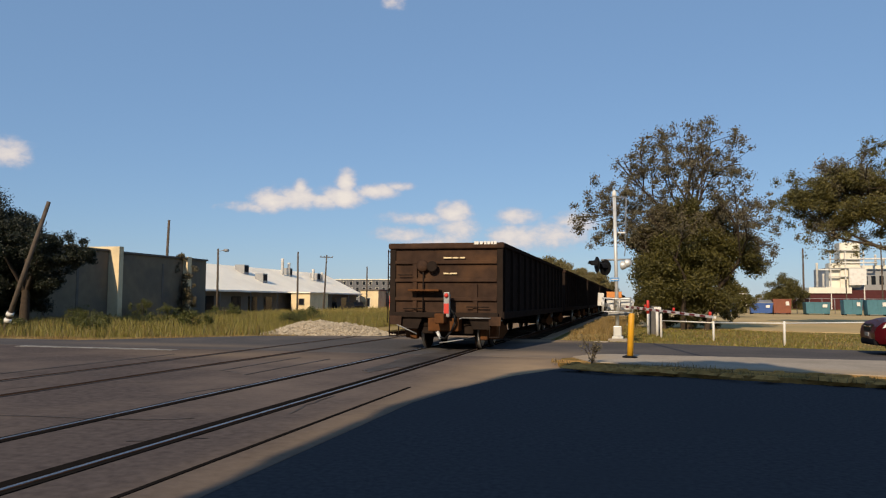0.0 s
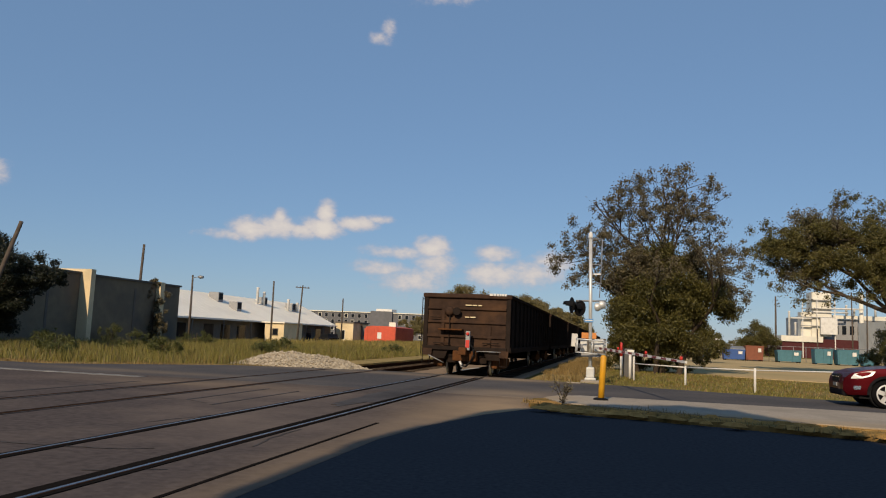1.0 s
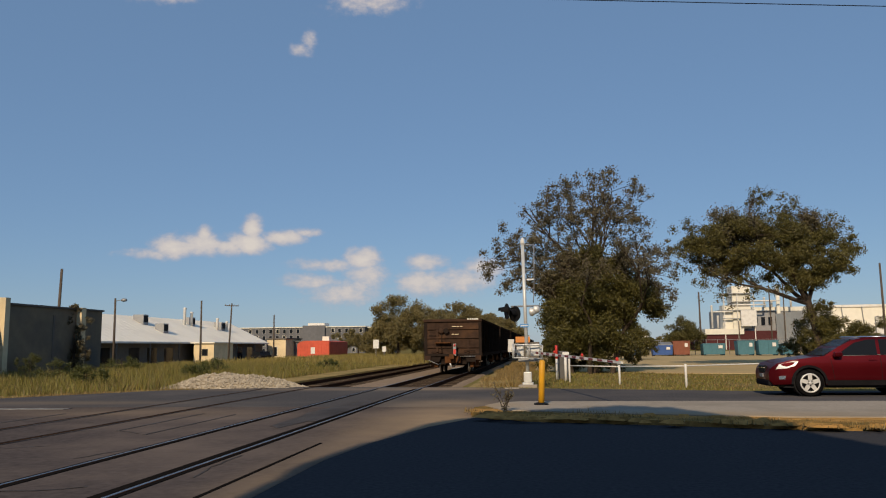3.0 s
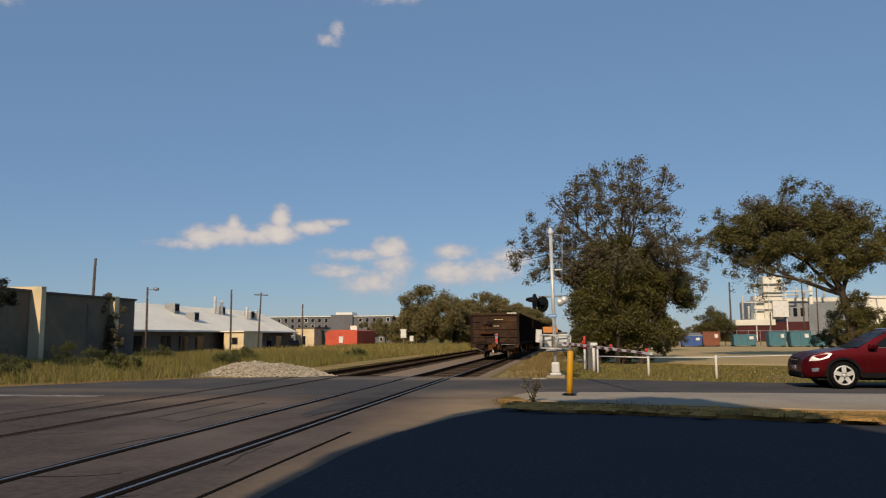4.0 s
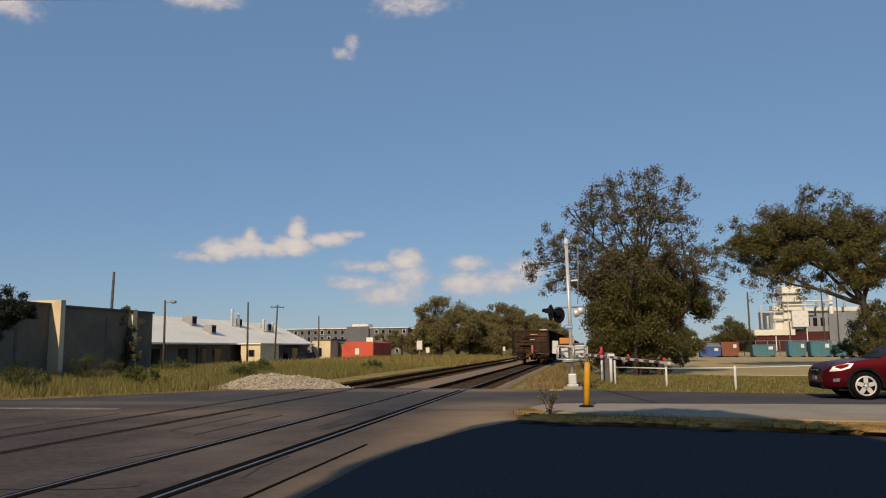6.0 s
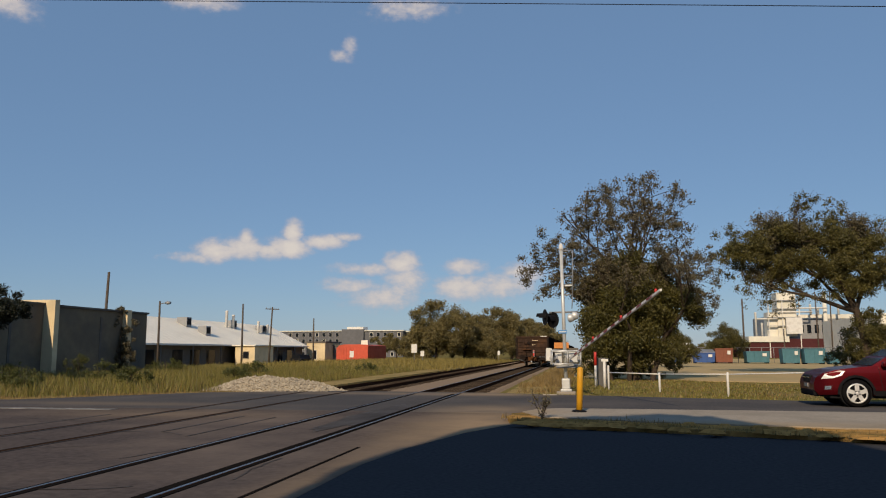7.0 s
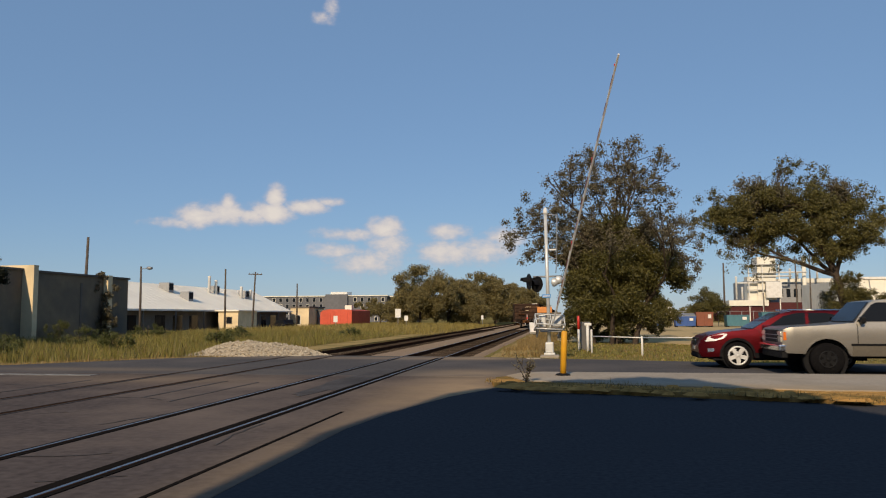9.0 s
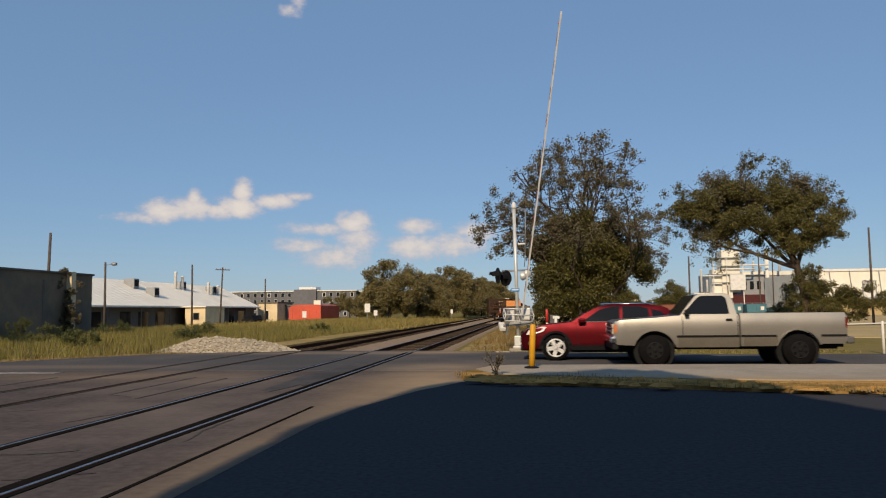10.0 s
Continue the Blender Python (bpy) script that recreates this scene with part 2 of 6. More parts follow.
TEAL = material("teal_bin_paint", (0.06, 0.18, 0.22), (0.045, 0.14, 0.18), rough=0.6, grain=3, stain=0.8, bump=0.2)
BLUE = material("blue_bin_paint", (0.03, 0.09, 0.30), (0.025, 0.075, 0.24), rough=0.55, grain=3, stain=0.8, bump=0.2)
BROWNBIN = material("rust_bin_paint", (0.24, 0.075, 0.035), (0.17, 0.055, 0.03), rough=0.7, grain=3, stain=0.8, bump=0.2)
ORANGE = material("orange_paint", (0.72, 0.27, 0.06), (0.62, 0.23, 0.05), rough=0.6, grain=3, stain=0.8, bump=0.1)
GLASS = glass_material("dark_glass", (0.012, 0.014, 0.018), 0.12)
RIM = material("silver_alloy", (0.72, 0.71, 0.69), (0.62, 0.61, 0.59), rough=0.4, metal=0.25, grain=20, stain=2, bump=0.0)
SUVRED = material("ruby_metallic", (0.095, 0.0025, 0.006), (0.08, 0.002, 0.005), rough=0.42, metal=0.7, grain=40, stain=1.5, bump=0.0, third=(0.08, 0.002, 0.005), coat=0.2, spec=0.22)
CHAMPAGNE = material("champagne_metallic", (0.335, 0.315, 0.28), (0.29, 0.27, 0.24), rough=0.38, metal=0.7, grain=30, stain=1.2, bump=0.0, third=(0.30, 0.28, 0.25), coat=0.4, spec=0.4)
ROCKER = material("two_tone_lower_paint", (0.15, 0.132, 0.105), (0.12, 0.105, 0.085), rough=0.6, metal=0.1, grain=20, stain=1.5, bump=0.0, spec=0.2)
PLASTIC = material("dark_trim_plastic", (0.014, 0.013, 0.015), (0.02, 0.019, 0.021), rough=0.8, grain=20, stain=2, bump=0.1)
CHROME = material("chrome", (0.75, 0.75, 0.75), (0.7, 0.7, 0.7), rough=0.18, metal=1.0, grain=20, stain=2, bump=0.0)
HEADLAMP = lamp_material("headlamp_lens", (0.80, 0.79, 0.76), 0.0)
OLD_LENS = lamp_material("old_lamp_lens", (0.55, 0.50, 0.40), 0.0)
AMBER = lamp_material("amber_lens", (0.62, 0.15, 0.02), 0.0)
TAILRED = lamp_material("tail_lens", (0.14, 0.008, 0.008), 0.0)
LEAF_DARK = leaf_material("leaf_dark_green", (0.135, 0.115, 0.024), (0.06, 0.058, 0.014))
LEAF_GREY = leaf_material("leaf_dull_olive", (0.15, 0.125, 0.065), (0.10, 0.082, 0.048))
LEAF_OLIVE = leaf_material("leaf_olive", (0.145, 0.125, 0.03), (0.075, 0.07, 0.02))
LEAF_FAR = leaf_material("leaf_far_green", (0.22, 0.175, 0.062), (0.135, 0.112, 0.042), vary=0.3)
# near-black green: the tree's shade is put into the leaf colour
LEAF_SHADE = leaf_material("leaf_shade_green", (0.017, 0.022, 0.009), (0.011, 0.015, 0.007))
GRASS = leaf_material("grass_blade", (0.245, 0.205, 0.042), (0.125, 0.12, 0.027), vary=0.5)
WEED = leaf_material("weed_leaf", (0.10, 0.105, 0.022), (0.06, 0.068, 0.015), vary=0.4)
FAR_GRASS = leaf_material("sunlit_meadow_blade", (0.30, 0.225, 0.055), (0.19, 0.155, 0.038), vary=0.4)
STRAW = leaf_material("straw_blade", (0.30, 0.20, 0.07), (0.20, 0.14, 0.05), vary=0.4)


def dust_drift(m, colour, spots):
    """Blends a broad, noisy drift of dust into a ground material, at world places (x, y, half width, half length, weight)."""
    n, l = m.node_tree.nodes, m.node_tree.links
    b = n["Principled BSDF"]
    base = b.inputs["Base Color"].links[0].from_socket
    co, sp, nz = n.new("ShaderNodeTexCoord"), n.new("ShaderNodeSeparateXYZ"), n.new("ShaderNodeTexNoise")
    nz.inputs["Scale"].default_value, nz.inputs["Detail"].default_value = 0.9, 6.0
    l.new(co.outputs["Object"], sp.inputs[0]), l.new(co.outputs["Object"], nz.inputs["Vector"])

    def calc(op, a, c, clamp=False):
        k = n.new("ShaderNodeMath")
        k.operation, k.use_clamp = op, clamp
        for i, v in enumerate((a, c)):
            if isinstance(v, (int, float)):
                k.inputs[i].default_value = v
            else:
                l.new(v, k.inputs[i])
        return k.outputs[0]
    total = 0.0
    for x, y, w, h, k in spots:
        u = calc("DIVIDE", calc("SUBTRACT", sp.outputs[0], x), w)
        v = calc("DIVIDE", calc("SUBTRACT", sp.outputs[1], y), h)
        g = calc("POWER", 2.718, calc("MULTIPLY", calc("ADD", calc("MULTIPLY", u, u), calc("MULTIPLY", v, v)), -1.0))
        total = calc("ADD", calc("MULTIPLY", g, k), total)
    fac = calc("MULTIPLY", total, calc("ADD", nz.outputs["Fac"], 0.35), True)
    mix = n.new("ShaderNodeMixRGB")
    mix.inputs["Color2"].default_value = (*colour, 1)
    l.new(fac, mix.inputs["Fac"]), l.new(base, mix.inputs["Color1"]), l.new(mix.outputs[0], b.inputs["Base Color"])


dust_drift(PAVING, (0.34, 0.245, 0.155), ((-2.2, 15.0, 1.2, 3.4, 1.1), (-3.0, 8.0, 0.4, 4.5, 0.4), (-9.5, 16.5, 3.0, 1.2, 0.35)))
dust_drift(ASPHALT, (0.27, 0.205, 0.145), ((-2.3, 18.9, 1.5, 1.6, 1.0), (-3.0, 25.8, 1.6, 1.0, 0.9), (-13.0, 19.5, 3.5, 0.7, 0.5), (-7.0, 25.6, 5.0, 0.8, 0.6)))
dust_drift(CONCRETE, (0.36, 0.25, 0.13), ((1.5, 14.9, 4.0, 0.6, 0.7), (-1.1, 17.2, 0.5, 0.8, 0.6)))


# ---------------------------------------------------------------- mesh tools
def box(bm, x0, x1, y0, y1, z0, z1, bevel=0.0):
    vs = [bm.verts.new(p) for p in ((x0, y0, z0), (x1, y0, z0), (x1, y1, z0), (x0, y1, z0), (x0, y0, z1), (x1, y0, z1), (x1, y1, z1), (x0, y1, z1))]
    fs = [bm.faces.new([vs[i] for i in q]) for q in ((0, 3, 2, 1), (4, 5, 6, 7), (0, 1, 5, 4), (1, 2, 6, 5), (2, 3, 7, 6), (3, 0, 4, 7))]
    if bevel:
        es = list({e for f in fs for e in f.edges})
        bmesh.ops.bevel(bm, geom=es, offset=bevel, segments=2, affect="EDGES", profile=0.5)
    return bm


def rod(bm, a, b, r0, r1=None, seg=8, caps=True):
    a, b = Vector(a), Vector(b)
    r1 = r0 if r1 is None else r1
    q = (b - a).to_track_quat("Z", "Y")
    rings = []
    for p, r in ((a, r0), (b, r1)):
        rings.append([bm.verts.new(p + q @ Vector((r * math.cos(i * 2 * math.pi / seg), r * math.sin(i * 2 * math.pi / seg), 0))) for i in range(seg)])
    for i in range(seg):
        f = bm.faces.new((rings[0][i], rings[0][(i + 1) % seg], rings[1][(i + 1) % seg], rings[1][i]))
        f.smooth = True
    if caps:
        bm.faces.new(rings[0][::-1]), bm.faces.new(rings[1])
    return bm


def lathe(bm, profile, axis_from, axis_to, seg=20):
    """Turns (distance along axis, radius) pairs about the axis."""
    a, d = Vector(axis_from), Vector(axis_to) - Vector(axis_from)
    q = d.to_track_quat("Z", "Y")
    u = d.normalized()
    rings = []
    for s, r in profile:
        rings.append([bm.verts.new(a + u * s + q @ Vector((r * math.cos(i * 2 * math.pi / seg), r * math.sin(i * 2 * math.pi / seg), 0))) for i in range(seg)])
    for k in range(len(rings) - 1):
        for i in range(seg):
            f = bm.faces.new((rings[k][i], rings[k][(i + 1) % seg], rings[k + 1][(i + 1) % seg], rings[k + 1][i]))
            f.smooth = True
    bm.faces.new(rings[0][::-1]), bm.faces.new(rings[-1])
    return bm


def prism(bm, outline, axis, lo, hi):
    """Extrudes an outline of (u, v) pairs along an axis: 'x' gives (y, z) pairs, 'y' (x, z), 'z' (x, y)."""
    def at(u, v, w):
        return {"x": (w, u, v), "y": (u, w, v), "z": (u, v, w)}[axis]
    a = [bm.verts.new(at(u, v, lo)) for u, v in outline]
    b = [bm.verts.new(at(u, v, hi)) for u, v in outline]
    n = len(outline)
    for i in range(n):
        bm.faces.new((a[i], a[(i + 1) % n], b[(i + 1) % n], b[i]))
    bm.faces.new(a[::-1]), bm.faces.new(b)
    bmesh.ops.recalc_face_normals(bm, faces=bm.faces)
    return bm


def part(name, bm, mat, parent=None, label="", m=None, smooth=False):
    me = bpy.data.meshes.new(name)
    bm.to_mesh(me)
    bm.free()
    me.materials.append(mat)
    if smooth:
        for p in me.polygons:
            p.use_smooth = True
    ob = new(name, me)
    if parent is not None:
        ob.parent = parent
    if m is not None:
        ob.matrix_basis = m
    return tagged(ob, label)


def sheet(name, verts, faces, mat, parent=None, label="", kind="", category=""):
    me = bpy.data.meshes.new(name)
    me.from_pydata(verts, [], faces)
    me.materials.append(mat)
    me.update()
    ob = new(name, me)
    if parent is not None:
        ob.parent = parent
    return tagged(ob, label, category, kind=kind)


def empty(name, label, category, m=None, group=""):
    ob = new(name)
    if m is not None:
        ob.matrix_basis = m
    return tagged(ob, label, category, group)


def B():
    return bmesh.new()


def polygon(name, pts, z0, z1, mat, label, kind="structure", parent=None, category=""):
    bm = prism(B(), pts, "z", z0, z1)
    ob = part(name, bm, mat, parent, label)
    return tagged(ob, category=category, kind=kind)


# ---------------------------------------------------------------- ground
def ground_z(x, y):
    """Level at the road, a little lower by the open track and by the far buildings."""
    a = min(max((y - 26.0) / 3.0, 0.0), 1.0) * min(max((1.5 + x) / -1.5, 0.0), 1.0) if x < 0 else 0.0
    z = -0.05 - 0.13 * a
    if x < -13:
        z += 0.16 * min((-13 - x) / 6.0, 1.0) * a
    if x < -34:
        z -= 0.55 * min((-34 - x) / 10.0, 1.0)
    return z


def build_ground():
    def axis(fine_lo, fine_hi, step):
        v = list(np.arange(fine_lo, fine_hi + step / 2, step))
        lo, hi = [], []
        d = step
        while len(lo) < 60 and (not lo or lo[-1] > -2500):
            d *= 1.25
            lo.append((lo[-1] if lo else fine_lo) - d)
            hi.append((hi[-1] if hi else fine_hi) + d)
        return lo[::-1] + v + hi
    xs, ys = axis(-50, 30, 1.0), axis(20, 130, 2.0)
    verts = [(x, y, ground_z(x, y) + (0.03 * noise.noise((x * 0.3, y * 0.3, 0)) if y > 29 and -50 < x < -3 else 0)) for y in ys for x in xs]
    w = len(xs)
    faces = [(j * w + i, j * w + i + 1, (j + 1) * w + i + 1, (j + 1) * w + i) for j in range(len(ys) - 1) for i in range(w - 1)]
    sheet("ground", verts, faces, EARTH, label="dry yellow-green grassy ground beside the railway", kind="structure", category="ground")


build_ground()
polygon("road", [(-220, 12.0), (-26, 17.0), (-14, 18.2), (60, 17.2), (220, 15.0), (220, 22.5), (60, 23.6), (6, 23.8), (2, 25.0), (-3, 26.6), (-9, 27.2), (-13.2, 25.4),
                 (-17.0, 20.6), (-24, 20.4), (-220, 16.5)], -0.2, 0.004, ASPHALT, "grey asphalt street over the level crossing", category="road")
polygon("paving", [(-60, -60), (-2.82, -60), (-2.82, 9.6), (-2.6, 11.4), (-2.1, 13.6), (-1.4, 15.4), (-1.4, 18.0), (-14, 18.25), (-26, 17.1), (-60, 15.2)], -0.2, 0.0, PAVING,
        "worn brown-grey paving round the crossing rails", category="pavement")
# border drawn along the shadow's edge; the dark colour deepens that shade
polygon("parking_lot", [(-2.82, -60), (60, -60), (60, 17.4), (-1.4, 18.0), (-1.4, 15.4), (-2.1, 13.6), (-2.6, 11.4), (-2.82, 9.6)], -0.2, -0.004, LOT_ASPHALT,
        "asphalt yard beside the tracks, its dark colour edged along the shade", category="pavement")


def ragged(cx, cy, rx, ry, seed, n=40, rough=0.25):
    r = random.Random(seed)
    ph = [r.uniform(0, 6.28) for _ in range(4)]
    out = []
    for i in range(n):
        a = 2 * math.pi * i / n
        k = 1 + rough * (0.5 * math.sin(2 * a + ph[0]) + 0.35 * math.sin(5 * a + ph[1]) + 0.3 * math.sin(9 * a + ph[2]) + 0.15 * math.sin(15 * a + ph[3]))
        out.append((cx + rx * k * math.cos(a), cy + ry * k * math.sin(a)))
    return out


tagged(polygon("oil_stain", ragged(-4.75, 17.0, 0.42, 3.2, 0), -0.02, 0.0075, OIL, "dark oily stain between the rails"), category="ground mark")


def crack(x, y, heading, length, seed):
    """A thin wandering crack filled with dirt."""
    r = random.Random(seed)
    left, right = [], []
    a = heading
    for i in range(int(length / 0.25)):
        w = r.uniform(0.008, 0.022)
        nx, ny = -math.sin(a), math.cos(a)
        left.append((x + nx * w, y + ny * w)), right.append((x - nx * w, y - ny * w))
        x, y = x + 0.25 * math.cos(a), y + 0.25 * math.sin(a)
        a += r.uniform(-0.35, 0.35)
    vs = [(*p, 0.0055) for p in left] + [(*p, 0.0055) for p in right]
    n = len(left)
    tagged(sheet("paving_crack", vs, [(i, i + 1, n + i + 1, n + i) for i in range(n - 1)], OIL, None, "thin dark crack in the worn paving", "structure", "crack"))


for k, (cx, cy, h, l) in enumerate(((-7.4, 7.0, 0.2, 3.0), (-6.2, 9.5, 1.2, 2.2), (-11.8, 11.0, 0.1, 3.5), (-3.9, 8.2, 1.7, 2.0), (-12.5, 14.8, 0.4, 4.0), (-6.9, 12.4, 2.4, 2.5), (-4.6, 6.2, 0.4, 1.2), (-8.9, 9.2, 1.4, 2.6), (-14.0, 13.0, 0.9, 3.0))):
    crack(cx, cy, h, l, k)


# ---------------------------------------------------------------- railway
RAILS = (-5.75, -4.22, -8.31, -9.86)


def build_rails():
    for x in RAILS:
        track = empty("rail", "rusty steel rail with a polished running surface", "rail", group="rails of the two tracks")
        prof = [(x - 0.037, 0.012), (x + 0.037, 0.012), (x + 0.037, -0.03), (x + 0.012, -0.045), (x + 0.012, -0.125), (x + 0.07, -0.14), (x + 0.07, -0.155),
                (x - 0.07, -0.155), (x - 0.07, -0.14), (x - 0.012, -0.125), (x - 0.012, -0.045), (x - 0.037, -0.03)]
        part("rail_section", prism(B(), prof, "y", -60, 900), RAIL_SIDE, track)
        part("running_surface", box(B(), x - 0.02, x + 0.02, -60, 900, 0.012, 0.0155), RAIL_TOP if x > -6 else RAIL_SIDE, track, "polished steel top" if x > -6 else "dull rusty top")
        inner = 1 if x in (-5.75, -9.86) else -1
        near, wide = (0.15, 0.06) if x == -4.22 else (0.075, 0.045)
        part("flangeway", box(B(), min(x + inner * 0.04, x + inner * (0.04 + near)), max(x + inner * 0.04, x + inner * (0.04 + near)), -60, 25.6, -0.05, 0.0085), GAP if x > -9 else OIL, track, "dark rubber flangeway")
        part("field_gap", box(B(), min(x - inner * 0.04, x - inner * (0.04 + wide)), max(x - inner * 0.04, x - inner * (0.04 + wide)), -60, 25.6, -0.05, 0.0088), GAP if x > -6 else OIL, track)
    for x, y0, y1, w in ((-3.35, 3.0, 11.25, 0.05), (-10.78, 3.0, 16.2, 0.07), (-6.68, 12.2, 16.0, 0.05), (-7.50, 12.8, 16.2, 0.06)):
        tagged(part("paving_seam", box(B(), x - w / 2, x + w / 2, y0, y1, -0.02, 0.0065), GAP if x > -6 else OIL, None, "dark open seam in the crossing paving"), category="seam", kind="structure")
    prof = [(-11.2, -0.34), (-10.6, -0.135), (-3.4, -0.135), (-2.8, -0.34), (-2.8, -0.6), (-11.2, -0.6)]
    tagged(part("ballast_bed", prism(B(), prof, "y", 26.2, 900), BALLAST, None, "dusty brown crushed stone track bed"), category="track bed", kind="structure")


build_rails()


def build_ties():
    me = None
    for cx in (-4.93, -9.0):
        grp = empty("tie_row", "weathered timber railway ties in crushed stone", "railway ties", group="tie rows")
        for i in range(110):
            y = 27.0 + i * 0.53
            if me is None:
                bm = box(B(), -1.28, 1.28, -0.115, 0.115, -0.1, 0.0, 0.012)
                ob = part("tie", bm, TIE, grp, m=pose(cx, y, -0.118))
                me = ob.data
            else:
                ob = new("tie", me)
                ob.parent = grp
                ob.matrix_basis = pose(cx + random.uniform(-0.04, 0.04), y + random.uniform(-0.03, 0.03), -0.12 + random.uniform(-0.006, 0.004), 0, 0, random.uniform(-1, 1))


tagged(part("stop_line", box(B(), -16.5, -11.6, 17.35, 17.75, -0.02, 0.009), WORN_WHITE, None, "worn white stop line painted across the street", m=pose(0, 0, 0)), category="road marking", kind="structure")


polygon("street_fringe", [(-40, 19.6), (-24, 20.2), (-17.0, 20.4), (-13.2, 25.2), (-11.5, 26.5), (-12.4, 27.5), (-14.2, 26.5), (-18, 22.0), (-24, 21.6), (-40, 21.0)], -0.3, -0.012, PATH_DUST, "dry straw-coloured fringe along the street", category="verge")
polygon("trackside_path", [(-13.0, 27.6), (-11.3, 27.2), (-11.3, 125), (-13.4, 125)], -0.4, -0.10, PATH_DUST, "dry straw-coloured earth strip beside the track bed", category="path")
polygon("track_shoulder", [(-2.75, 26.6), (-1.3, 26.0), (-0.6, 34), (-0.9, 60), (-1.6, 120), (-2.75, 120)], -0.4, -0.035, PATH_DUST, "dusty tan shoulder between the track and the signal", category="verge")


def worn(pts, amp, step, seed):
    """A closed outline broken into short uneven stretches."""
    r, out = random.Random(seed), []
    for (x0, y0), (x1, y1) in zip(pts, pts[1:] + pts[:1]):
        n = max(1, min(40, int(math.hypot(x1 - x0, y1 - y0) / step)))
        for i in range(n):
            out.append((x0 + (x1 - x0) * i / n + r.uniform(-amp, amp), y0 + (y1 - y0) * i / n + r.uniform(-amp, amp)))
    return out


def build_island():
    top = [(-1.36, 17.2), (-1.1, 18.0), (-0.6, 18.38), (4, 18.35), (40, 17.4), (40, 13.4), (4.4, 14.5), (1.3, 15.1), (-0.9, 16.0)]
    isl = empty("traffic_island", "raised concrete sidewalk island with a dirt verge", "sidewalk")
    part("slab", prism(B(), top, "z", -0.1, 0.105), CONCRETE, isl, "pale worn concrete slab")
    verge = [(-1.36, 17.2), (-0.9, 16.0), (1.3, 15.1), (4.4, 14.5), (40, 13.4), (40, 9.6), (4.4, 13.2), (1.2, 14.2), (-0.3, 14.6), (-1.35, 15.3), (-1.6, 16.0), (-1.55, 16.9)]
    part("verge", prism(B(), worn(verge, 0.07, 0.22, 5), "z", -0.1, 0.085), DIRT, isl, "dry dirt verge with dead weeds")
    r = random.Random(17)
    for _ in range(70):
        x = r.uniform(-1.2, 7.5)
        y = 15.1 - (x + 1.0) * 0.27 + r.uniform(-0.75, 0.55)
        w, d, h = r.uniform(0.08, 0.28), r.uniform(0.06, 0.2), r.uniform(0.015, 0.05)
        out = ragged(x, y, w, d, r.random(), 9, 0.5)
        bm = B()
        low = [bm.verts.new((px, py, 0.07)) for px, py in out]
        top = [bm.verts.new((x + (px - x) * 0.55, y + (py - y) * 0.55, 0.085 + h)) for px, py in out]
        for i in range(9):
            bm.faces.new((low[i], low[(i + 1) % 9], top[(i + 1) % 9], top[i]))
        bm.faces.new(top)
        part("clod", bm, DIRT, isl)
    return isl


build_island()
polygon("gravel_lot", [(-0.5, 44), (4.5, 40), (16, 36), (120, 30), (160, 150), (-4, 150), (-2.0, 60)], -0.2, -0.02, LOT, "pale gravel yard behind the fence", category="yard")


# ---------------------------------------------------------------- plants
def leaves(name, centres, radii, count, size, mat, parent, seed, label="", squash=0.8, shell=0.35):
    """Many small bent leaves, scattered in uneven clumps."""
    r = np.random.RandomState(seed)
    c, rad = np.array(centres, float), np.array(radii, float)
    w = rad ** 2
    k = r.choice(len(c), count, p=w / w.sum())
    d = r.normal(size=(count, 3))
    d /= np.linalg.norm(d, axis=1)[:, None]
    dist = (shell + (1 - shell) * r.rand(count)) * (0.75 + 0.5 * r.rand(count))
    pos = c[k] + d * (rad[k] * dist)[:, None] * np.array((1, 1, squash))
    a = r.normal(size=(count, 3))
    a /= np.linalg.norm(a, axis=1)[:, None]
    b = np.cross(a, r.normal(size=(count, 3)))
    b /= np.linalg.norm(b, axis=1)[:, None]
    s = size * (0.6 + 0.8 * r.rand(count))[:, None]
    n = np.cross(a, b)
    v = np.stack([pos - a * s, pos + b * s * 0.45 + n * s * 0.15, pos + a * s, pos - b * s * 0.45 + n * s * 0.15], 1).reshape(-1, 3)
    f = np.arange(count * 4).reshape(-1, 4)
    return sheet(name, v.tolist(), f.tolist(), mat, parent, label)


def branches(bm, p, d, length, radius, depth, r, tips, spread=0.55, up=0.15, min_depth=1):
    end = p
    segs = 3
    for i in range(segs):
        d = (d + Vector((r.uniform(-1, 1), r.uniform(-1, 1), r.uniform(-0.6, 0.8))) * 0.16 + Vector((0, 0, up * 0.3))).normalized()
        nxt = end + d * (length / segs)
        ra = radius * (1 - 0.35 * i / segs)
        rod(bm, end, nxt, ra, radius * (1 - 0.35 * (i + 1) / segs), 6 if depth > 1 else 4, caps=False)
        end = nxt
        if depth <= min_depth:
            tips.append(tuple(end))
    if depth == 0:
        return
    for i in range(r.choice((2, 3, 3))):
        side = Vector((r.uniform(-1, 1), r.uniform(-1, 1), r.uniform(-0.35, 0.7)))
        nd = (d + side * spread * 1.4).normalized()
        branches(bm, end, nd, length * r.uniform(0.6, 0.85), radius * 0.6, depth - 1, r, tips, spread, up, min_depth)


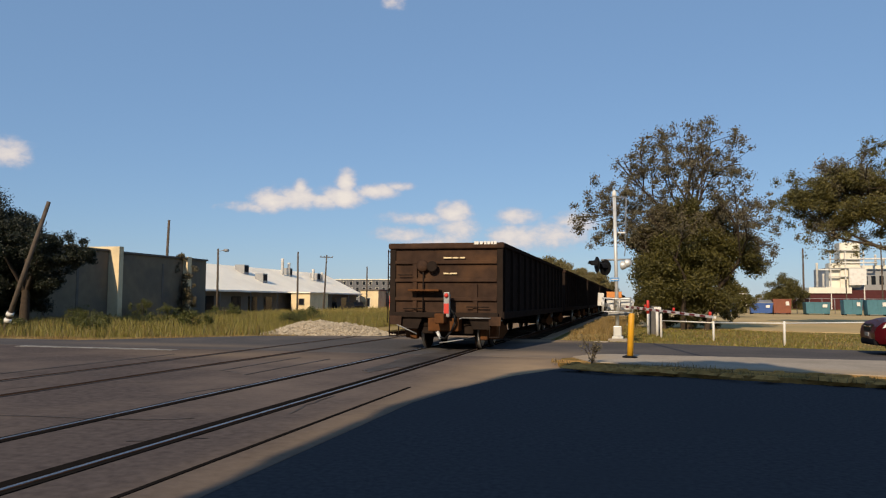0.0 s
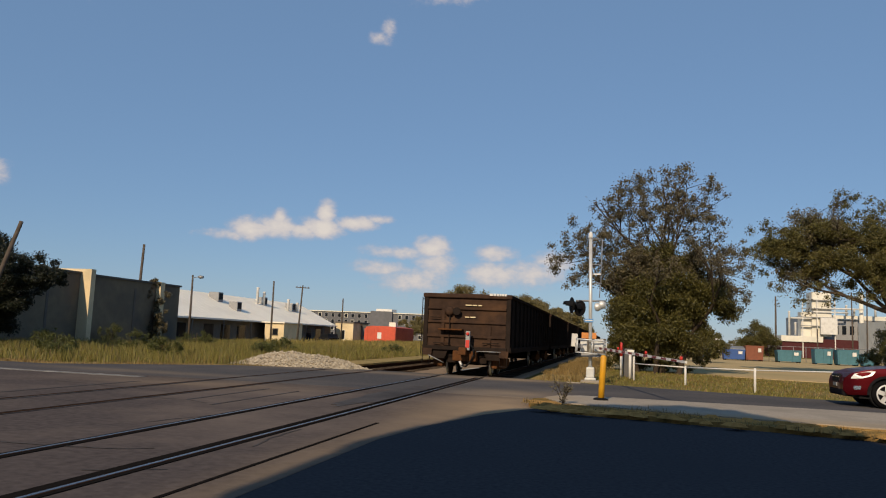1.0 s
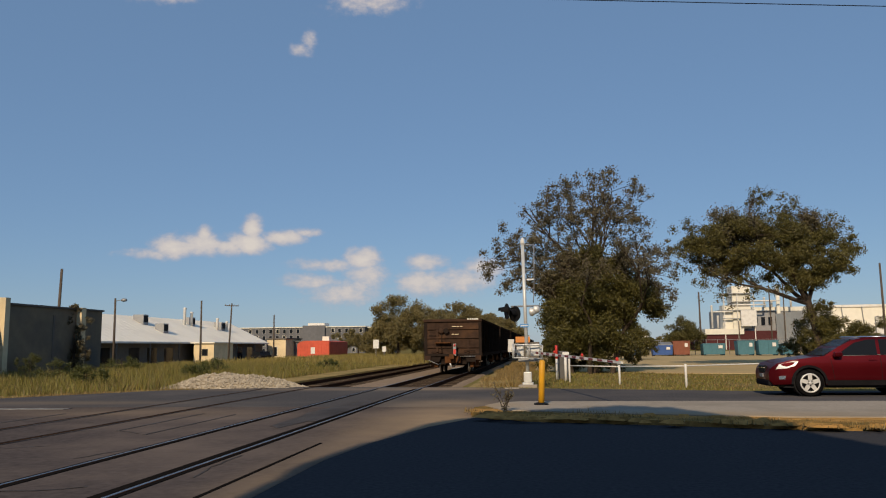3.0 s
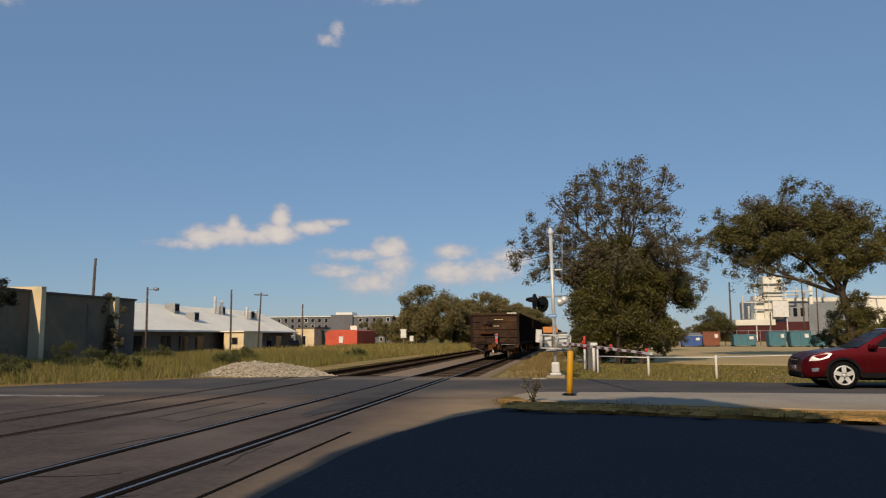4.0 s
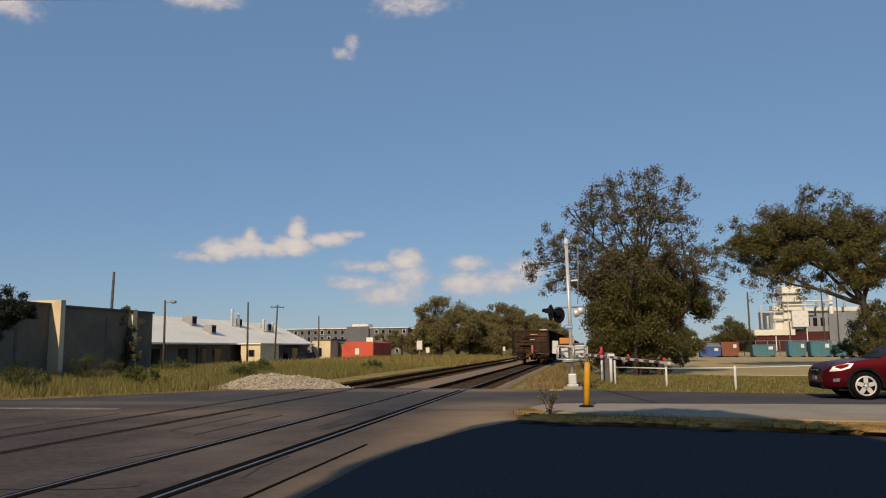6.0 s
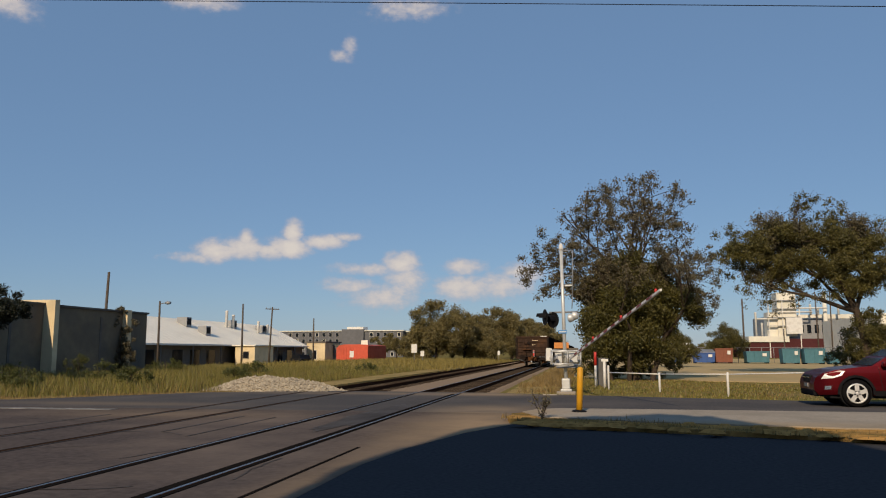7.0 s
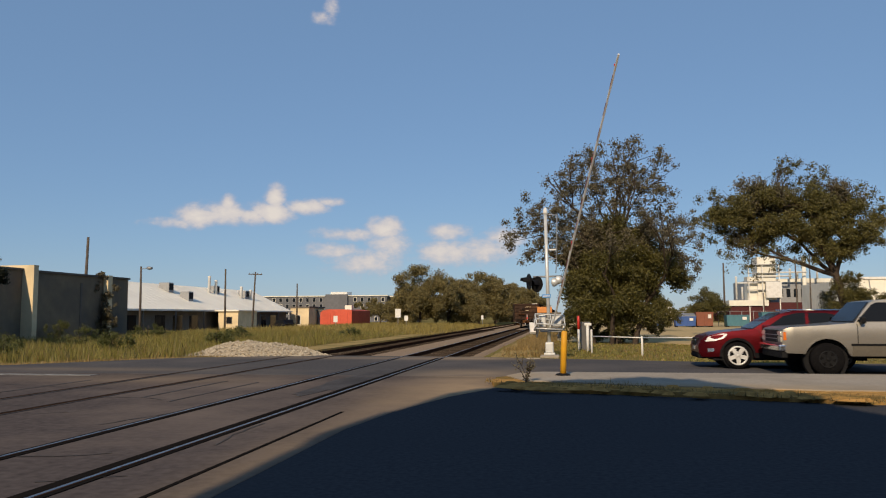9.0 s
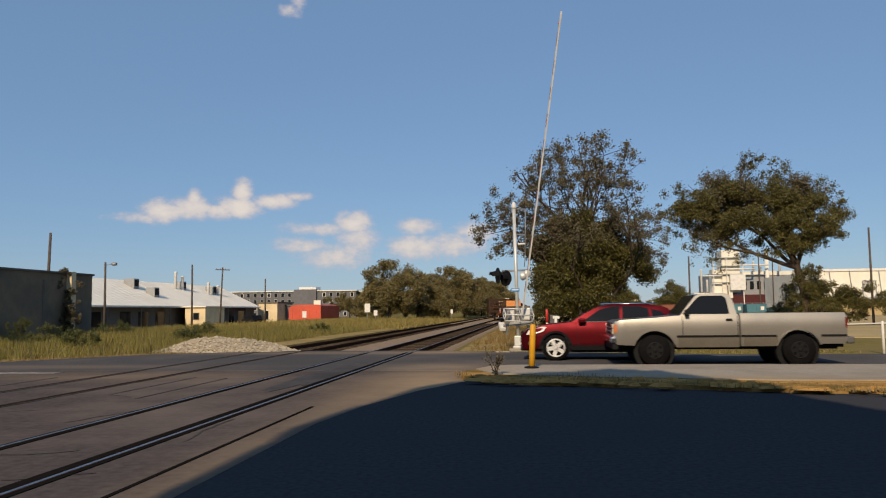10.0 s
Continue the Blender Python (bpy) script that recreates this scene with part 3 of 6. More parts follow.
def clumps(centre, size, n, seed, rmin=0.6, rmax=1.3):
    """Clump centres and radii over a flattened ball with an uneven outline."""
    r = random.Random(seed)
    cs, rs = [], []
    for _ in range(n):
        while True:
            v = Vector((r.uniform(-1, 1), r.uniform(-1, 1), r.uniform(-1, 1)))
            if 0.25 < v.length < 1:
                break
        cs.append((centre[0] + v.x * size[0], centre[1] + v.y * size[1], centre[2] + v.z * size[2]))
        rs.append(r.uniform(rmin, rmax))
    return cs, rs


def big_tree():
    t = empty("tree", "tall tree with a dense lower crown and thin upper branches", "tree", pose(2.2, 40, 0))
    r = random.Random(14)
    bm, tips = B(), []
    for x, y, lean, ln, ra in ((-0.8, 0.2, (-0.16, 0.0, 1), 2.2, 0.13), (0.3, 0.0, (0.05, 0.1, 1), 3.25, 0.19), (1.1, -0.3, (0.24, 0.1, 1), 2.4, 0.16), (0.0, -0.5, (-0.1, -0.3, 1), 2.5, 0.14)):
        branches(bm, Vector((x, y, -0.2)), Vector(lean).normalized(), ln, ra, 4, r, tips, 0.55, 0.22)
    def inside(p, grow=0.0):
        """Below the crown's lopsided outline."""
        d = p[0] - 0.8
        return p[2] < 10.6 + grow - (0.12 if d < 0 else 0.14) * d * d and -6.0 < p[0] < (3.2 if p[2] > 6.6 else 4.9)
    bmesh.ops.delete(bm, geom=[v for v in bm.verts if not inside(v.co)], context="VERTS")
    part("trunk", bm, BARK, t, "several dark forked stems")
    tips = [p for p in tips if inside(p)]
    keep = [p for p in tips if p[2] > 3.6]
    leaves("upper_crown", keep, [0.5] * len(keep), 9000, 0.068, LEAF_GREY, t, 3, "sparse dull olive leaves on thin twigs", 0.9, 0.05)
    dome, dr = clumps((0.3, 0, 7.0), (4.6, 2.6, 3.9), 360, 15, 0.2, 0.48)
    dome, dr = [p for p in dome if inside(p, -0.2)], [q for p, q in zip(dome, dr) if inside(p, -0.2)]
    side, sr = clumps((-3.6, 0, 5.9), (2.0, 1.4, 2.0), 70, 13, 0.2, 0.45)
    low, lr = clumps((3.6, 0, 4.6), (1.5, 1.4, 1.8), 50, 12, 0.2, 0.45)
    leaves("outer_sprays", dome + side + low, dr + sr + lr, 46000, 0.055, LEAF_GREY, t, 9, "airy sprays of small olive leaves", 0.85, 0.0)
    r2 = random.Random(6)
    bm = B()
    for q in dome[::2] + side[::2] + low[::2]:
        p = Vector(q)
        near = min(tips, key=lambda s2: (Vector(s2) - p).length_squared)
        rod(bm, near, p + Vector((r2.uniform(-0.3, 0.3), r2.uniform(-0.3, 0.3), r2.uniform(0, 0.4))), 0.018, 0.006, 4, False)
    tagged(part("twig_spray", bm, BARK, t, "thin dark twigs"), kind="stuff")
    c, ra = clumps((-0.1, 0, 3.9), (2.35, 2.0, 2.8), 95, 5, 0.45, 0.9)
    c2, ra2 = clumps((2.3, 0, 3.6), (1.6, 1.6, 1.3), 18, 6, 0.45, 0.8)
    c3, ra3 = clumps((0.3, 0, 1.7), (2.3, 1.8, 1.0), 18, 7, 0.5, 0.8)
    leaves("lower_crown", c + c2 + c3, ra + ra2 + ra3, 120000, 0.062, LEAF_DARK, t, 8, "dense dark green foliage", 0.85, 0.25)
    return t


def spreading_tree():
    t = empty("tree", "wide olive-green tree with a leaning trunk beside the yard", "tree", pose(16.9, 50, 0))
    r = random.Random(5)
    bm, tips = B(), []
    rod(bm, (0.1, 0, -0.3), (-0.25, 0, 2.2), 0.28, 0.23, 9, False)
    rod(bm, (-0.25, 0, 2.2), (-0.6, 0, 4.0), 0.23, 0.19, 9, False)
    for d, ln in (((-1.0, 0.2, 0.75), 2.8), ((-0.35, -0.3, 1), 2.7), ((0.5, 0.2, 0.9), 2.3), ((-1.1, -0.3, 0.3), 2.7), ((0.1, 0.5, 0.9), 2.4)):
        branches(bm, Vector((-0.6, 0, 3.8)), Vector(d).normalized(), ln, 0.15, 3, r, tips, 0.5, 0.1)
    part("trunk", bm, BARK, t, "dark leaning trunk with spreading limbs")
    keep = [p for p in tips if 3.8 < p[2] < 10.5 and -8 < p[0] < 4]
    c, ra = clumps((-3.6, 0, 7.5), (4.4, 2.6, 1.8), 80, 21, 0.4, 0.85)
    c2, ra2 = clumps((-0.4, 0, 6.6), (3.2, 2.2, 1.9), 46, 22, 0.35, 0.75)
    c3, ra3 = clumps((-7.3, 0, 7.6), (1.7, 1.6, 1.9), 46, 23, 0.22, 0.5)
    c4, ra4 = clumps((-5.4, 0, 4.9), (2.8, 1.6, 1.3), 34, 24, 0.22, 0.5)
    c5, ra5 = clumps((-2.6, 0, 9.8), (1.8, 1.4, 1.5), 40, 29, 0.2, 0.5)
    leaves("crown", c + c2, ra + ra2, 72000, 0.07, LEAF_OLIVE, t, 25, "olive-green clumped foliage", 0.8, 0.2)
    dome, dr = clumps((-2.9, 0, 7.0), (6.0, 3.0, 3.2), 190, 27, 0.2, 0.5)
    leaves("twig_leaves", dome + c3 + c5, dr + ra3 + ra5, 26000, 0.065, LEAF_OLIVE, t, 28, "airy outer leaves", 0.9, 0.0)
    leaves("outer_sprays", c4 + keep, ra4 + [0.5] * len(keep), 14000, 0.07, LEAF_GREY, t, 26, "thin drooping sprays of leaves", 0.9, 0.1)
    ivy, ir = clumps((-0.1, 0, 2.4), (1.3, 1.0, 1.9), 40, 30, 0.25, 0.5)
    leaves("trunk_growth", ivy, ir, 9000, 0.06, LEAF_DARK, t, 31, "leafy growth round the trunk", 0.9, 0.1)
    r2 = random.Random(12)
    bm = B()
    for q in (dome + c3 + c5)[::2]:
        p = Vector(q)
        near = min(tips, key=lambda s2: (Vector(s2) - p).length_squared)
        rod(bm, near, p + Vector((r2.uniform(-0.3, 0.3), r2.uniform(-0.3, 0.3), r2.uniform(0, 0.5))), 0.02, 0.006, 4, False)
    tagged(part("twig_spray", bm, BARK, t, "thin dark twigs"), kind="stuff")
    return t


def bushy_tree(x, y, parts, seed, mat, label, count=5000, size=0.3, trunk=0.25, z=0.0):
    t = empty("tree", label, "tree", pose(x, y, z), "trees beyond the tracks")
    bm = B()
    h = max(p[2] for p, s in parts)
    rod(bm, (0, 0, -0.6), (0.1, 0, h * 0.8), trunk, trunk * 0.5, 8, False)
    for i in range(4):
        a = i * 1.7 + seed
        rod(bm, (0.05, 0, h * 0.4), (math.cos(a) * h * 0.35, math.sin(a) * h * 0.35, h * 0.85), trunk * 0.45, trunk * 0.15, 6, False)
    part("trunk", bm, BARK, t)
    cs, rs = [], []
    for i, (p, s) in enumerate(parts):
        c, r = clumps(p, s, 44, seed * 7 + i, min(s) * 0.22, min(s) * 0.42)
        cs += c
        rs += r
    leaves("crown", cs, rs, int(count * 4.2), size * 0.52, mat, t, seed, "", 0.85, 0.3)
    return t


def bare_tree():
    t = empty("tree", "thin half-bare tree at the yard's edge", "tree", pose(26.4, 50, 0))
    r = random.Random(8)
    bm, tips = B(), []
    rod(bm, (0.6, 0, -0.3), (0.3, 0, 4.5), 0.14, 0.1, 7, False)
    for d in ((-0.7, 0, 1.0), (-0.25, 0.2, 1.0), (0.5, 0, 1.0)):
        branches(bm, Vector((0.3, 0, 4.4)), Vector(d).normalized(), 1.7, 0.055, 2, r, tips, 0.5, 0.1)
    part("trunk", bm, BARK, t, "slim bare limbs")
    leaves("crown", tips, [0.3] * len(tips), 500, 0.08, LEAF_GREY, t, 4, "few remaining leaves")


big_tree()
spreading_tree()
bare_tree()
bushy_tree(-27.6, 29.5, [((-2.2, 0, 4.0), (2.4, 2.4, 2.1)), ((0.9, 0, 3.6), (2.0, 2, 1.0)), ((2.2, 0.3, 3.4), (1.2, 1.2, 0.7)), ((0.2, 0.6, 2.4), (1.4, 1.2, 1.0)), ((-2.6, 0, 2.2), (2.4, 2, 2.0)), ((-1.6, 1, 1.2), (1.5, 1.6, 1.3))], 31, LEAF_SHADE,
           "dense green tree in front of the warehouse wall, coloured dark for shade", 32000, 0.11)
bushy_tree(-23.6, 122, [((0, 0, 5.6), (4.4, 4, 3.6)), ((3, 0, 4.2), (3.5, 3, 3)), ((-2.5, 0, 3.0), (3, 3, 2.6))], 32, LEAF_FAR, "round olive tree beside the railway line", 9000, 0.3)
bushy_tree(-15.6, 136, [((0, 0, 5.6), (4.6, 4, 3.4)), ((3.5, 0, 4.6), (3.2, 3, 2.8)), ((-3.5, 0, 3.4), (3, 3, 2.6))], 33, LEAF_FAR, "round olive tree beside the railway line", 8000, 0.3)
bushy_tree(-15.5, 170, [((0, 0, 6.0), (4.6, 5, 3.6)), ((2.6, 0, 3.6), (2.4, 4, 3.2))], 34, LEAF_FAR, "olive tree further along the railway line", 7000, 0.36)
bushy_tree(-13.5, 215, [((0, 0, 6.2), (4.6, 5, 4.0)), ((3.0, 0, 4.2), (2.6, 4, 3.0))], 35, LEAF_FAR, "olive tree far along the railway line", 6000, 0.42)
bushy_tree(-12.5, 280, [((0, 0, 6.2), (5, 6, 4.4)), ((3.6, 0, 4.2), (3, 4, 3.0))], 36, LEAF_FAR, "olive tree far along the railway line", 6000, 0.5)
bushy_tree(-14.2, 152, [((0, 0, 4.2), (3.4, 3, 4.0)), ((1.6, 0, 2.2), (2.2, 2, 2.2))], 47, LEAF_FAR, "low olive tree beside the railway line", 6000, 0.28)
bushy_tree(-19.6, 126, [((0, 0, 3.8), (4.2, 3, 3.8)), ((3.8, 0, 2.8), (3.0, 3, 2.8))], 48, LEAF_FAR, "low olive thicket beside the railway line", 7000, 0.26)
bushy_tree(-13.6, 192, [((0, 0, 4.6), (3.6, 4, 4.4)), ((1.6, 0, 2.4), (2.0, 3, 2.4))], 49, LEAF_FAR, "olive tree further along the railway line", 6000, 0.34)
bushy_tree(-13.2, 250, [((0, 0, 3.8), (4.0, 5, 3.6))], 50, LEAF_FAR, "olive tree far along the railway line", 5000, 0.42)
bushy_tree(-33.0, 150, [((0, 0, 3.0), (5, 4, 2.6)), ((4.5, 0, 2.6), (3.5, 3, 2.2))], 37, LEAF_FAR, "low dark tree behind the red box", 6000, 0.3)
bushy_tree(-47, 190, [((0, 0, 3.0), (7, 4, 3.0)), ((8, 0, 2.8), (6, 4, 2.6))], 38, LEAF_FAR, "low tree in front of the apartment block", 6000, 0.36)
bushy_tree(17.3, 98, [((0, 0, 2.7), (2.7, 2, 2.0)), ((-0.6, 0, 1.6), (3.0, 2, 1.5))], 39, LEAF_OLIVE, "round olive bush tree beside the waste bins", 6000, 0.16)
bushy_tree(8.0, 74, [((0, 0, 1.9), (1.5, 1.6, 1.6)), ((1.2, 0, 1.2), (1.2, 1.2, 1.0))], 40, LEAF_DARK, "low green shrub behind the tall tree", 3500, 0.14)
bushy_tree(13.4, 112, [((0, 0, 2.0), (3.0, 2, 1.5))], 51, LEAF_DARK, "low dark shrubs behind the waste bins", 4000, 0.16, 0.1)
bushy_tree(0.9, 41.6, [((0, 0, 0.9), (1.7, 0.9, 0.9)), ((2.6, 0.3, 0.7), (1.9, 0.8, 0.7))], 52, LEAF_DARK, "dark scrub around the foot of the tall tree", 5000, 0.1, 0.05)
bushy_tree(20.5, 58, [((0, 0, 1.9), (2.8, 1.6, 1.7)), ((2.5, 0, 1.6), (2.4, 1.4, 1.4)), ((-2.2, 0, 1.1), (1.8, 1.2, 0.9))], 41, LEAF_DARK, "dark green shrubs under the spreading tree", 7000, 0.13)
bushy_tree(-30.2, 46, [((0, 0, 2.9), (1.1, 0.7, 1.5)), ((0.1, 0, 1.2), (1.0, 0.6, 1.0))], 43, LEAF_GREY, "thin scraggly tree against the warehouse wall", 1500, 0.13, 0.07)
bushy_tree(60, 150, [((0, 0, 3.2), (9, 5, 3.2)), ((12, 0, 3), (8, 5, 3))], 45, LEAF_FAR, "distant trees behind the factory", 5000, 0.5)


def blades(name, n, area, height, mat, seed, label, width=0.03, level=None, patchy=0.0):
    r = np.random.RandomState(seed)
    v = []
    x0, x1, y0, y1 = area(0, 0, True)
    while len(v) < n * 3:
        x, y = r.uniform(x0, x1), r.uniform(y0, y1)
        if not area(x, y, False):
            continue
        if patchy and noise.noise((x * 0.35, y * 0.35, seed)) < r.uniform(-patchy, patchy) * 0.8:
            continue
        z = (ground_z(x, y) if level is None else level) - 0.02
        hgt = height * r.uniform(0.45, 1.2) * (0.75 + 0.5 * noise.noise((x * 0.5, y * 0.5, 3)))
        a = r.uniform(0, 6.283)
        w = width * r.uniform(0.6, 1.5)
        ca, sa2 = math.cos(a) * w, math.sin(a) * w
        lx, ly = r.normal(0, 0.28, 2) * hgt
        v += [(x - ca, y - sa2, z), (x + ca, y + sa2, z), (x + lx, y + ly, z + hgt)]
    f = [(i, i + 1, i + 2) for i in range(0, len(v), 3)]
    return sheet(name, v, f, mat, None, label, "stuff", "grass")


def left_meadow(x, y, limits):
    if limits:
        return -46, -13.2, 19.5, 62
    edge = 20.7 + max(0.0, (x + 17.0)) * 1.22 if x < -13.0 else 25.7 + (x + 13.0) * 0.5
    return y > edge + 0.95 and x > -30 - (y - 30) * 0.5 and x < -11.0 - max(0, 0.0)


def left_fringe(x, y, limits):
    if limits:
        return -34, -10.8, 19.0, 29
    edge = 20.7 + max(0.0, (x + 17.0)) * 1.22 if x < -13.0 else 25.7 + (x + 13.0) * 0.5
    return edge - 0.1 < y < edge + 1.2


def left_far(x, y, limits):
    if limits:
        return -34, -11.2, 62, 125
    return True


def right_verge(x, y, limits):
    if limits:
        return -2.9, 10.0, 25.0, 44
    return y > 25.4 - max(0.0, x - 1.5) * 0.42 and y < 44 - max(0, x) * 0.9


def shoulder(x, y, limits):
    if limits:
        return -2.7, -0.6, 27.2, 62
    return x > -2.6 + 0.3 * math.sin(y * 0.7)


def path_edge(x, y, limits):
    if limits:
        return -13.6, -11.2, 27.5, 110
    return True


def island_weeds(x, y, limits):
    if limits:
        return -1.7, 14, 12.0, 16.8
    edge = 15.3 - (x + 1.4) * 0.42 if x > -1.4 else 15.6
    return edge < y < edge + 0.8 + 0.4 * math.sin(x * 1.7)


blades("grass", 75000, left_meadow, 0.55, GRASS, 1, "tall yellow-green grass and weeds beside the tracks", 0.014)
blades("grass", 22000, left_meadow, 0.5, STRAW, 2, "straw-coloured dry grass stalks beside the tracks", 0.012)
blades("grass", 22000, left_fringe, 0.15, STRAW, 7, "short straw-coloured fringe along the street", 0.012)
blades("grass", 26000, left_far, 0.6, FAR_GRASS, 3, "yellow-green meadow grass along the railway", 0.035)
blades("grass", 18000, right_verge, 0.13, GRASS, 4, "short yellow-green grass verge by the fence", 0.02, patchy=0.7)
blades("grass", 6000, right_verge, 0.15, STRAW, 5, "straw-coloured dry grass by the crossing signal", 0.02, patchy=0.9)
blades("grass", 9000, shoulder, 0.42, STRAW, 8, "tall dry tan grass between the track and the signal", 0.012, patchy=0.5)
blades("grass", 15000, path_edge, 0.14, STRAW, 9, "short straw-coloured grass along the track bed", 0.014)
blades("grass", 1300, island_weeds, 0.12, STRAW, 6, "dead straw weeds along the island verge", 0.009, 0.085, patchy=0.9)


def shrub(x, y, w, h, seed):
    s = empty("shrub", "low weedy green shrub among the tall grass", "shrub", pose(x, y, ground_z(x, y)), "weedy shrubs in the meadow")
    r = random.Random(seed)
    for k in range(3):
        part("stem", rod(B(), (0, 0, -0.1), (r.uniform(-0.3, 0.3) * w, r.uniform(-0.2, 0.2), h * 0.7), 0.02, 0.008, 5), BARK, s)
    c, ra = clumps((0, 0, h * 0.4), (w, w * 0.6, h * 0.4), 26, seed, 0.12, 0.3)
    leaves("foliage", c, ra, 3200, 0.035, WEED, s, seed, "", 0.9, 0.1)


for k, (x, y, w, h) in enumerate(((-27.5, 26.0, 1.0, 0.8), (-24.0, 25.0, 0.8, 0.7), (-21.5, 26.5, 0.9, 1.0), (-20.0, 24.8, 0.5, 0.7), (-18.4, 29.0, 0.9, 1.1), (-26.0, 31.5, 1.1, 1.2),
                                  (-22.5, 33.0, 1.0, 1.2), (-29.2, 40.5, 0.9, 1.6), (-17.2, 36.0, 0.8, 1.0), (-19.5, 44.0, 1.1, 1.1), (-15.0, 52.0, 0.9, 0.9), (-27.8, 47.5, 1.2, 1.3))):
    shrub(x, y, w, h, 200 + k)


def far_treeline():
    cs, rs = [], []
    r = random.Random(77)
    for i in range(170):
        x = -420 + i * 5.2
        if -24 < x < 0:
            continue
        y = 420 + r.uniform(-40, 40)
        cs.append((x, y, r.uniform(1.0, 3.0)))
        rs.append(r.uniform(3.0, 5.5))
    leaves("far_trees", cs, rs, 14000, 1.0, LEAF_FAR, None, 78, "low belt of distant trees on the horizon", 0.7)


far_treeline()
tagged(bpy.data.objects["far_trees"], category="trees", kind="stuff")


def dead_weed():
    w = empty("weed", "tall dry brown weed at the island's corner", "weed", pose(-0.80, 15.6, 0.08))
    r = random.Random(9)
    for k in range(7):
        bm, tips = B(), []
        branches(bm, Vector((r.uniform(-0.1, 0.1), 0, 0)), Vector((r.uniform(-0.5, 0.5), r.uniform(-0.3, 0.3), 1)).normalized(), r.uniform(0.22, 0.36), 0.008, 1, r, tips, 0.5, 0.2)
        part("stem", bm, BARK, w)
        leaves("dry_leaves", tips, [0.06] * len(tips), 40, 0.025, LEAF_GREY, w, k)


dead_weed()


def gravel_heap():
    g = empty("gravel_heap", "low heap of pale crushed stone beside the track", "gravel heap", pose(-11.6, 27.6, 0))
    r = random.Random(3)
    nx, ny = 60, 22
    vs, fs = [], []
    for j in range(ny + 1):
        for i in range(nx + 1):
            u, v = i / nx * 2 - 1, j / ny * 2 - 1
            h = max(0.0, 1 - u * u) ** 0.8 * max(0.0, 1 - v * v) * (0.52 + 0.16 * noise.noise((u * 3, v * 2, 1)) + 0.05 * noise.noise((u * 12, v * 7, 2)))
            vs.append((u * 2.75, v * 1.4, h * 1.15 - 0.16))
    for j in range(ny):
        for i in range(nx):
            fs.append((j * (nx + 1) + i, j * (nx + 1) + i + 1, (j + 1) * (nx + 1) + i + 1, (j + 1) * (nx + 1) + i))
    sheet("heap", vs, fs, STONE, g, "mound of pale gravel")
    rocks, faces = [], []
    for _ in range(2600):
        u, v = r.uniform(-1.08, 1.08), r.uniform(-1.1, 0.6)
        h = max(0.0, 1 - u * u) ** 0.8 * max(0.0, 1 - v * v) * (0.52 + 0.16 * noise.noise((u * 3, v * 2, 1)) + 0.05 * noise.noise((u * 12, v * 7, 2)))
        c, s, o = Vector((u * 2.75, v * 1.4, h * 1.15 - 0.15)), r.uniform(0.03, 0.085), len(rocks)
        rocks += [tuple(c + Vector(d) * s * r.uniform(0.7, 1.3)) for d in ((1, 0, 0), (-1, 0, 0), (0, 1, 0), (0, -1, 0), (0, 0, 0.8), (0, 0, -0.8))]
        faces += [(o + a, o + b, o + d) for a, b, d in ((0, 2, 4), (2, 1, 4), (1, 3, 4), (3, 0, 4), (2, 0, 5), (1, 2, 5), (3, 1, 5), (0, 3, 5))]
    tagged(sheet("loose_stone", rocks, faces, STONE, g, "loose pale stones"), kind="stuff")


gravel_heap()


# ---------------------------------------------------------------- crossing signal
def ring_frame(bm, x0, x1, y, z0, z1, t):
    rod(bm, (x0, y, z0), (x1, y, z0), t), rod(bm, (x0, y, z1), (x1, y, z1), t)
    rod(bm, (x0, y, z0), (x0, y, z1), t), rod(bm, (x1, y, z0), (x1, y, z1), t)


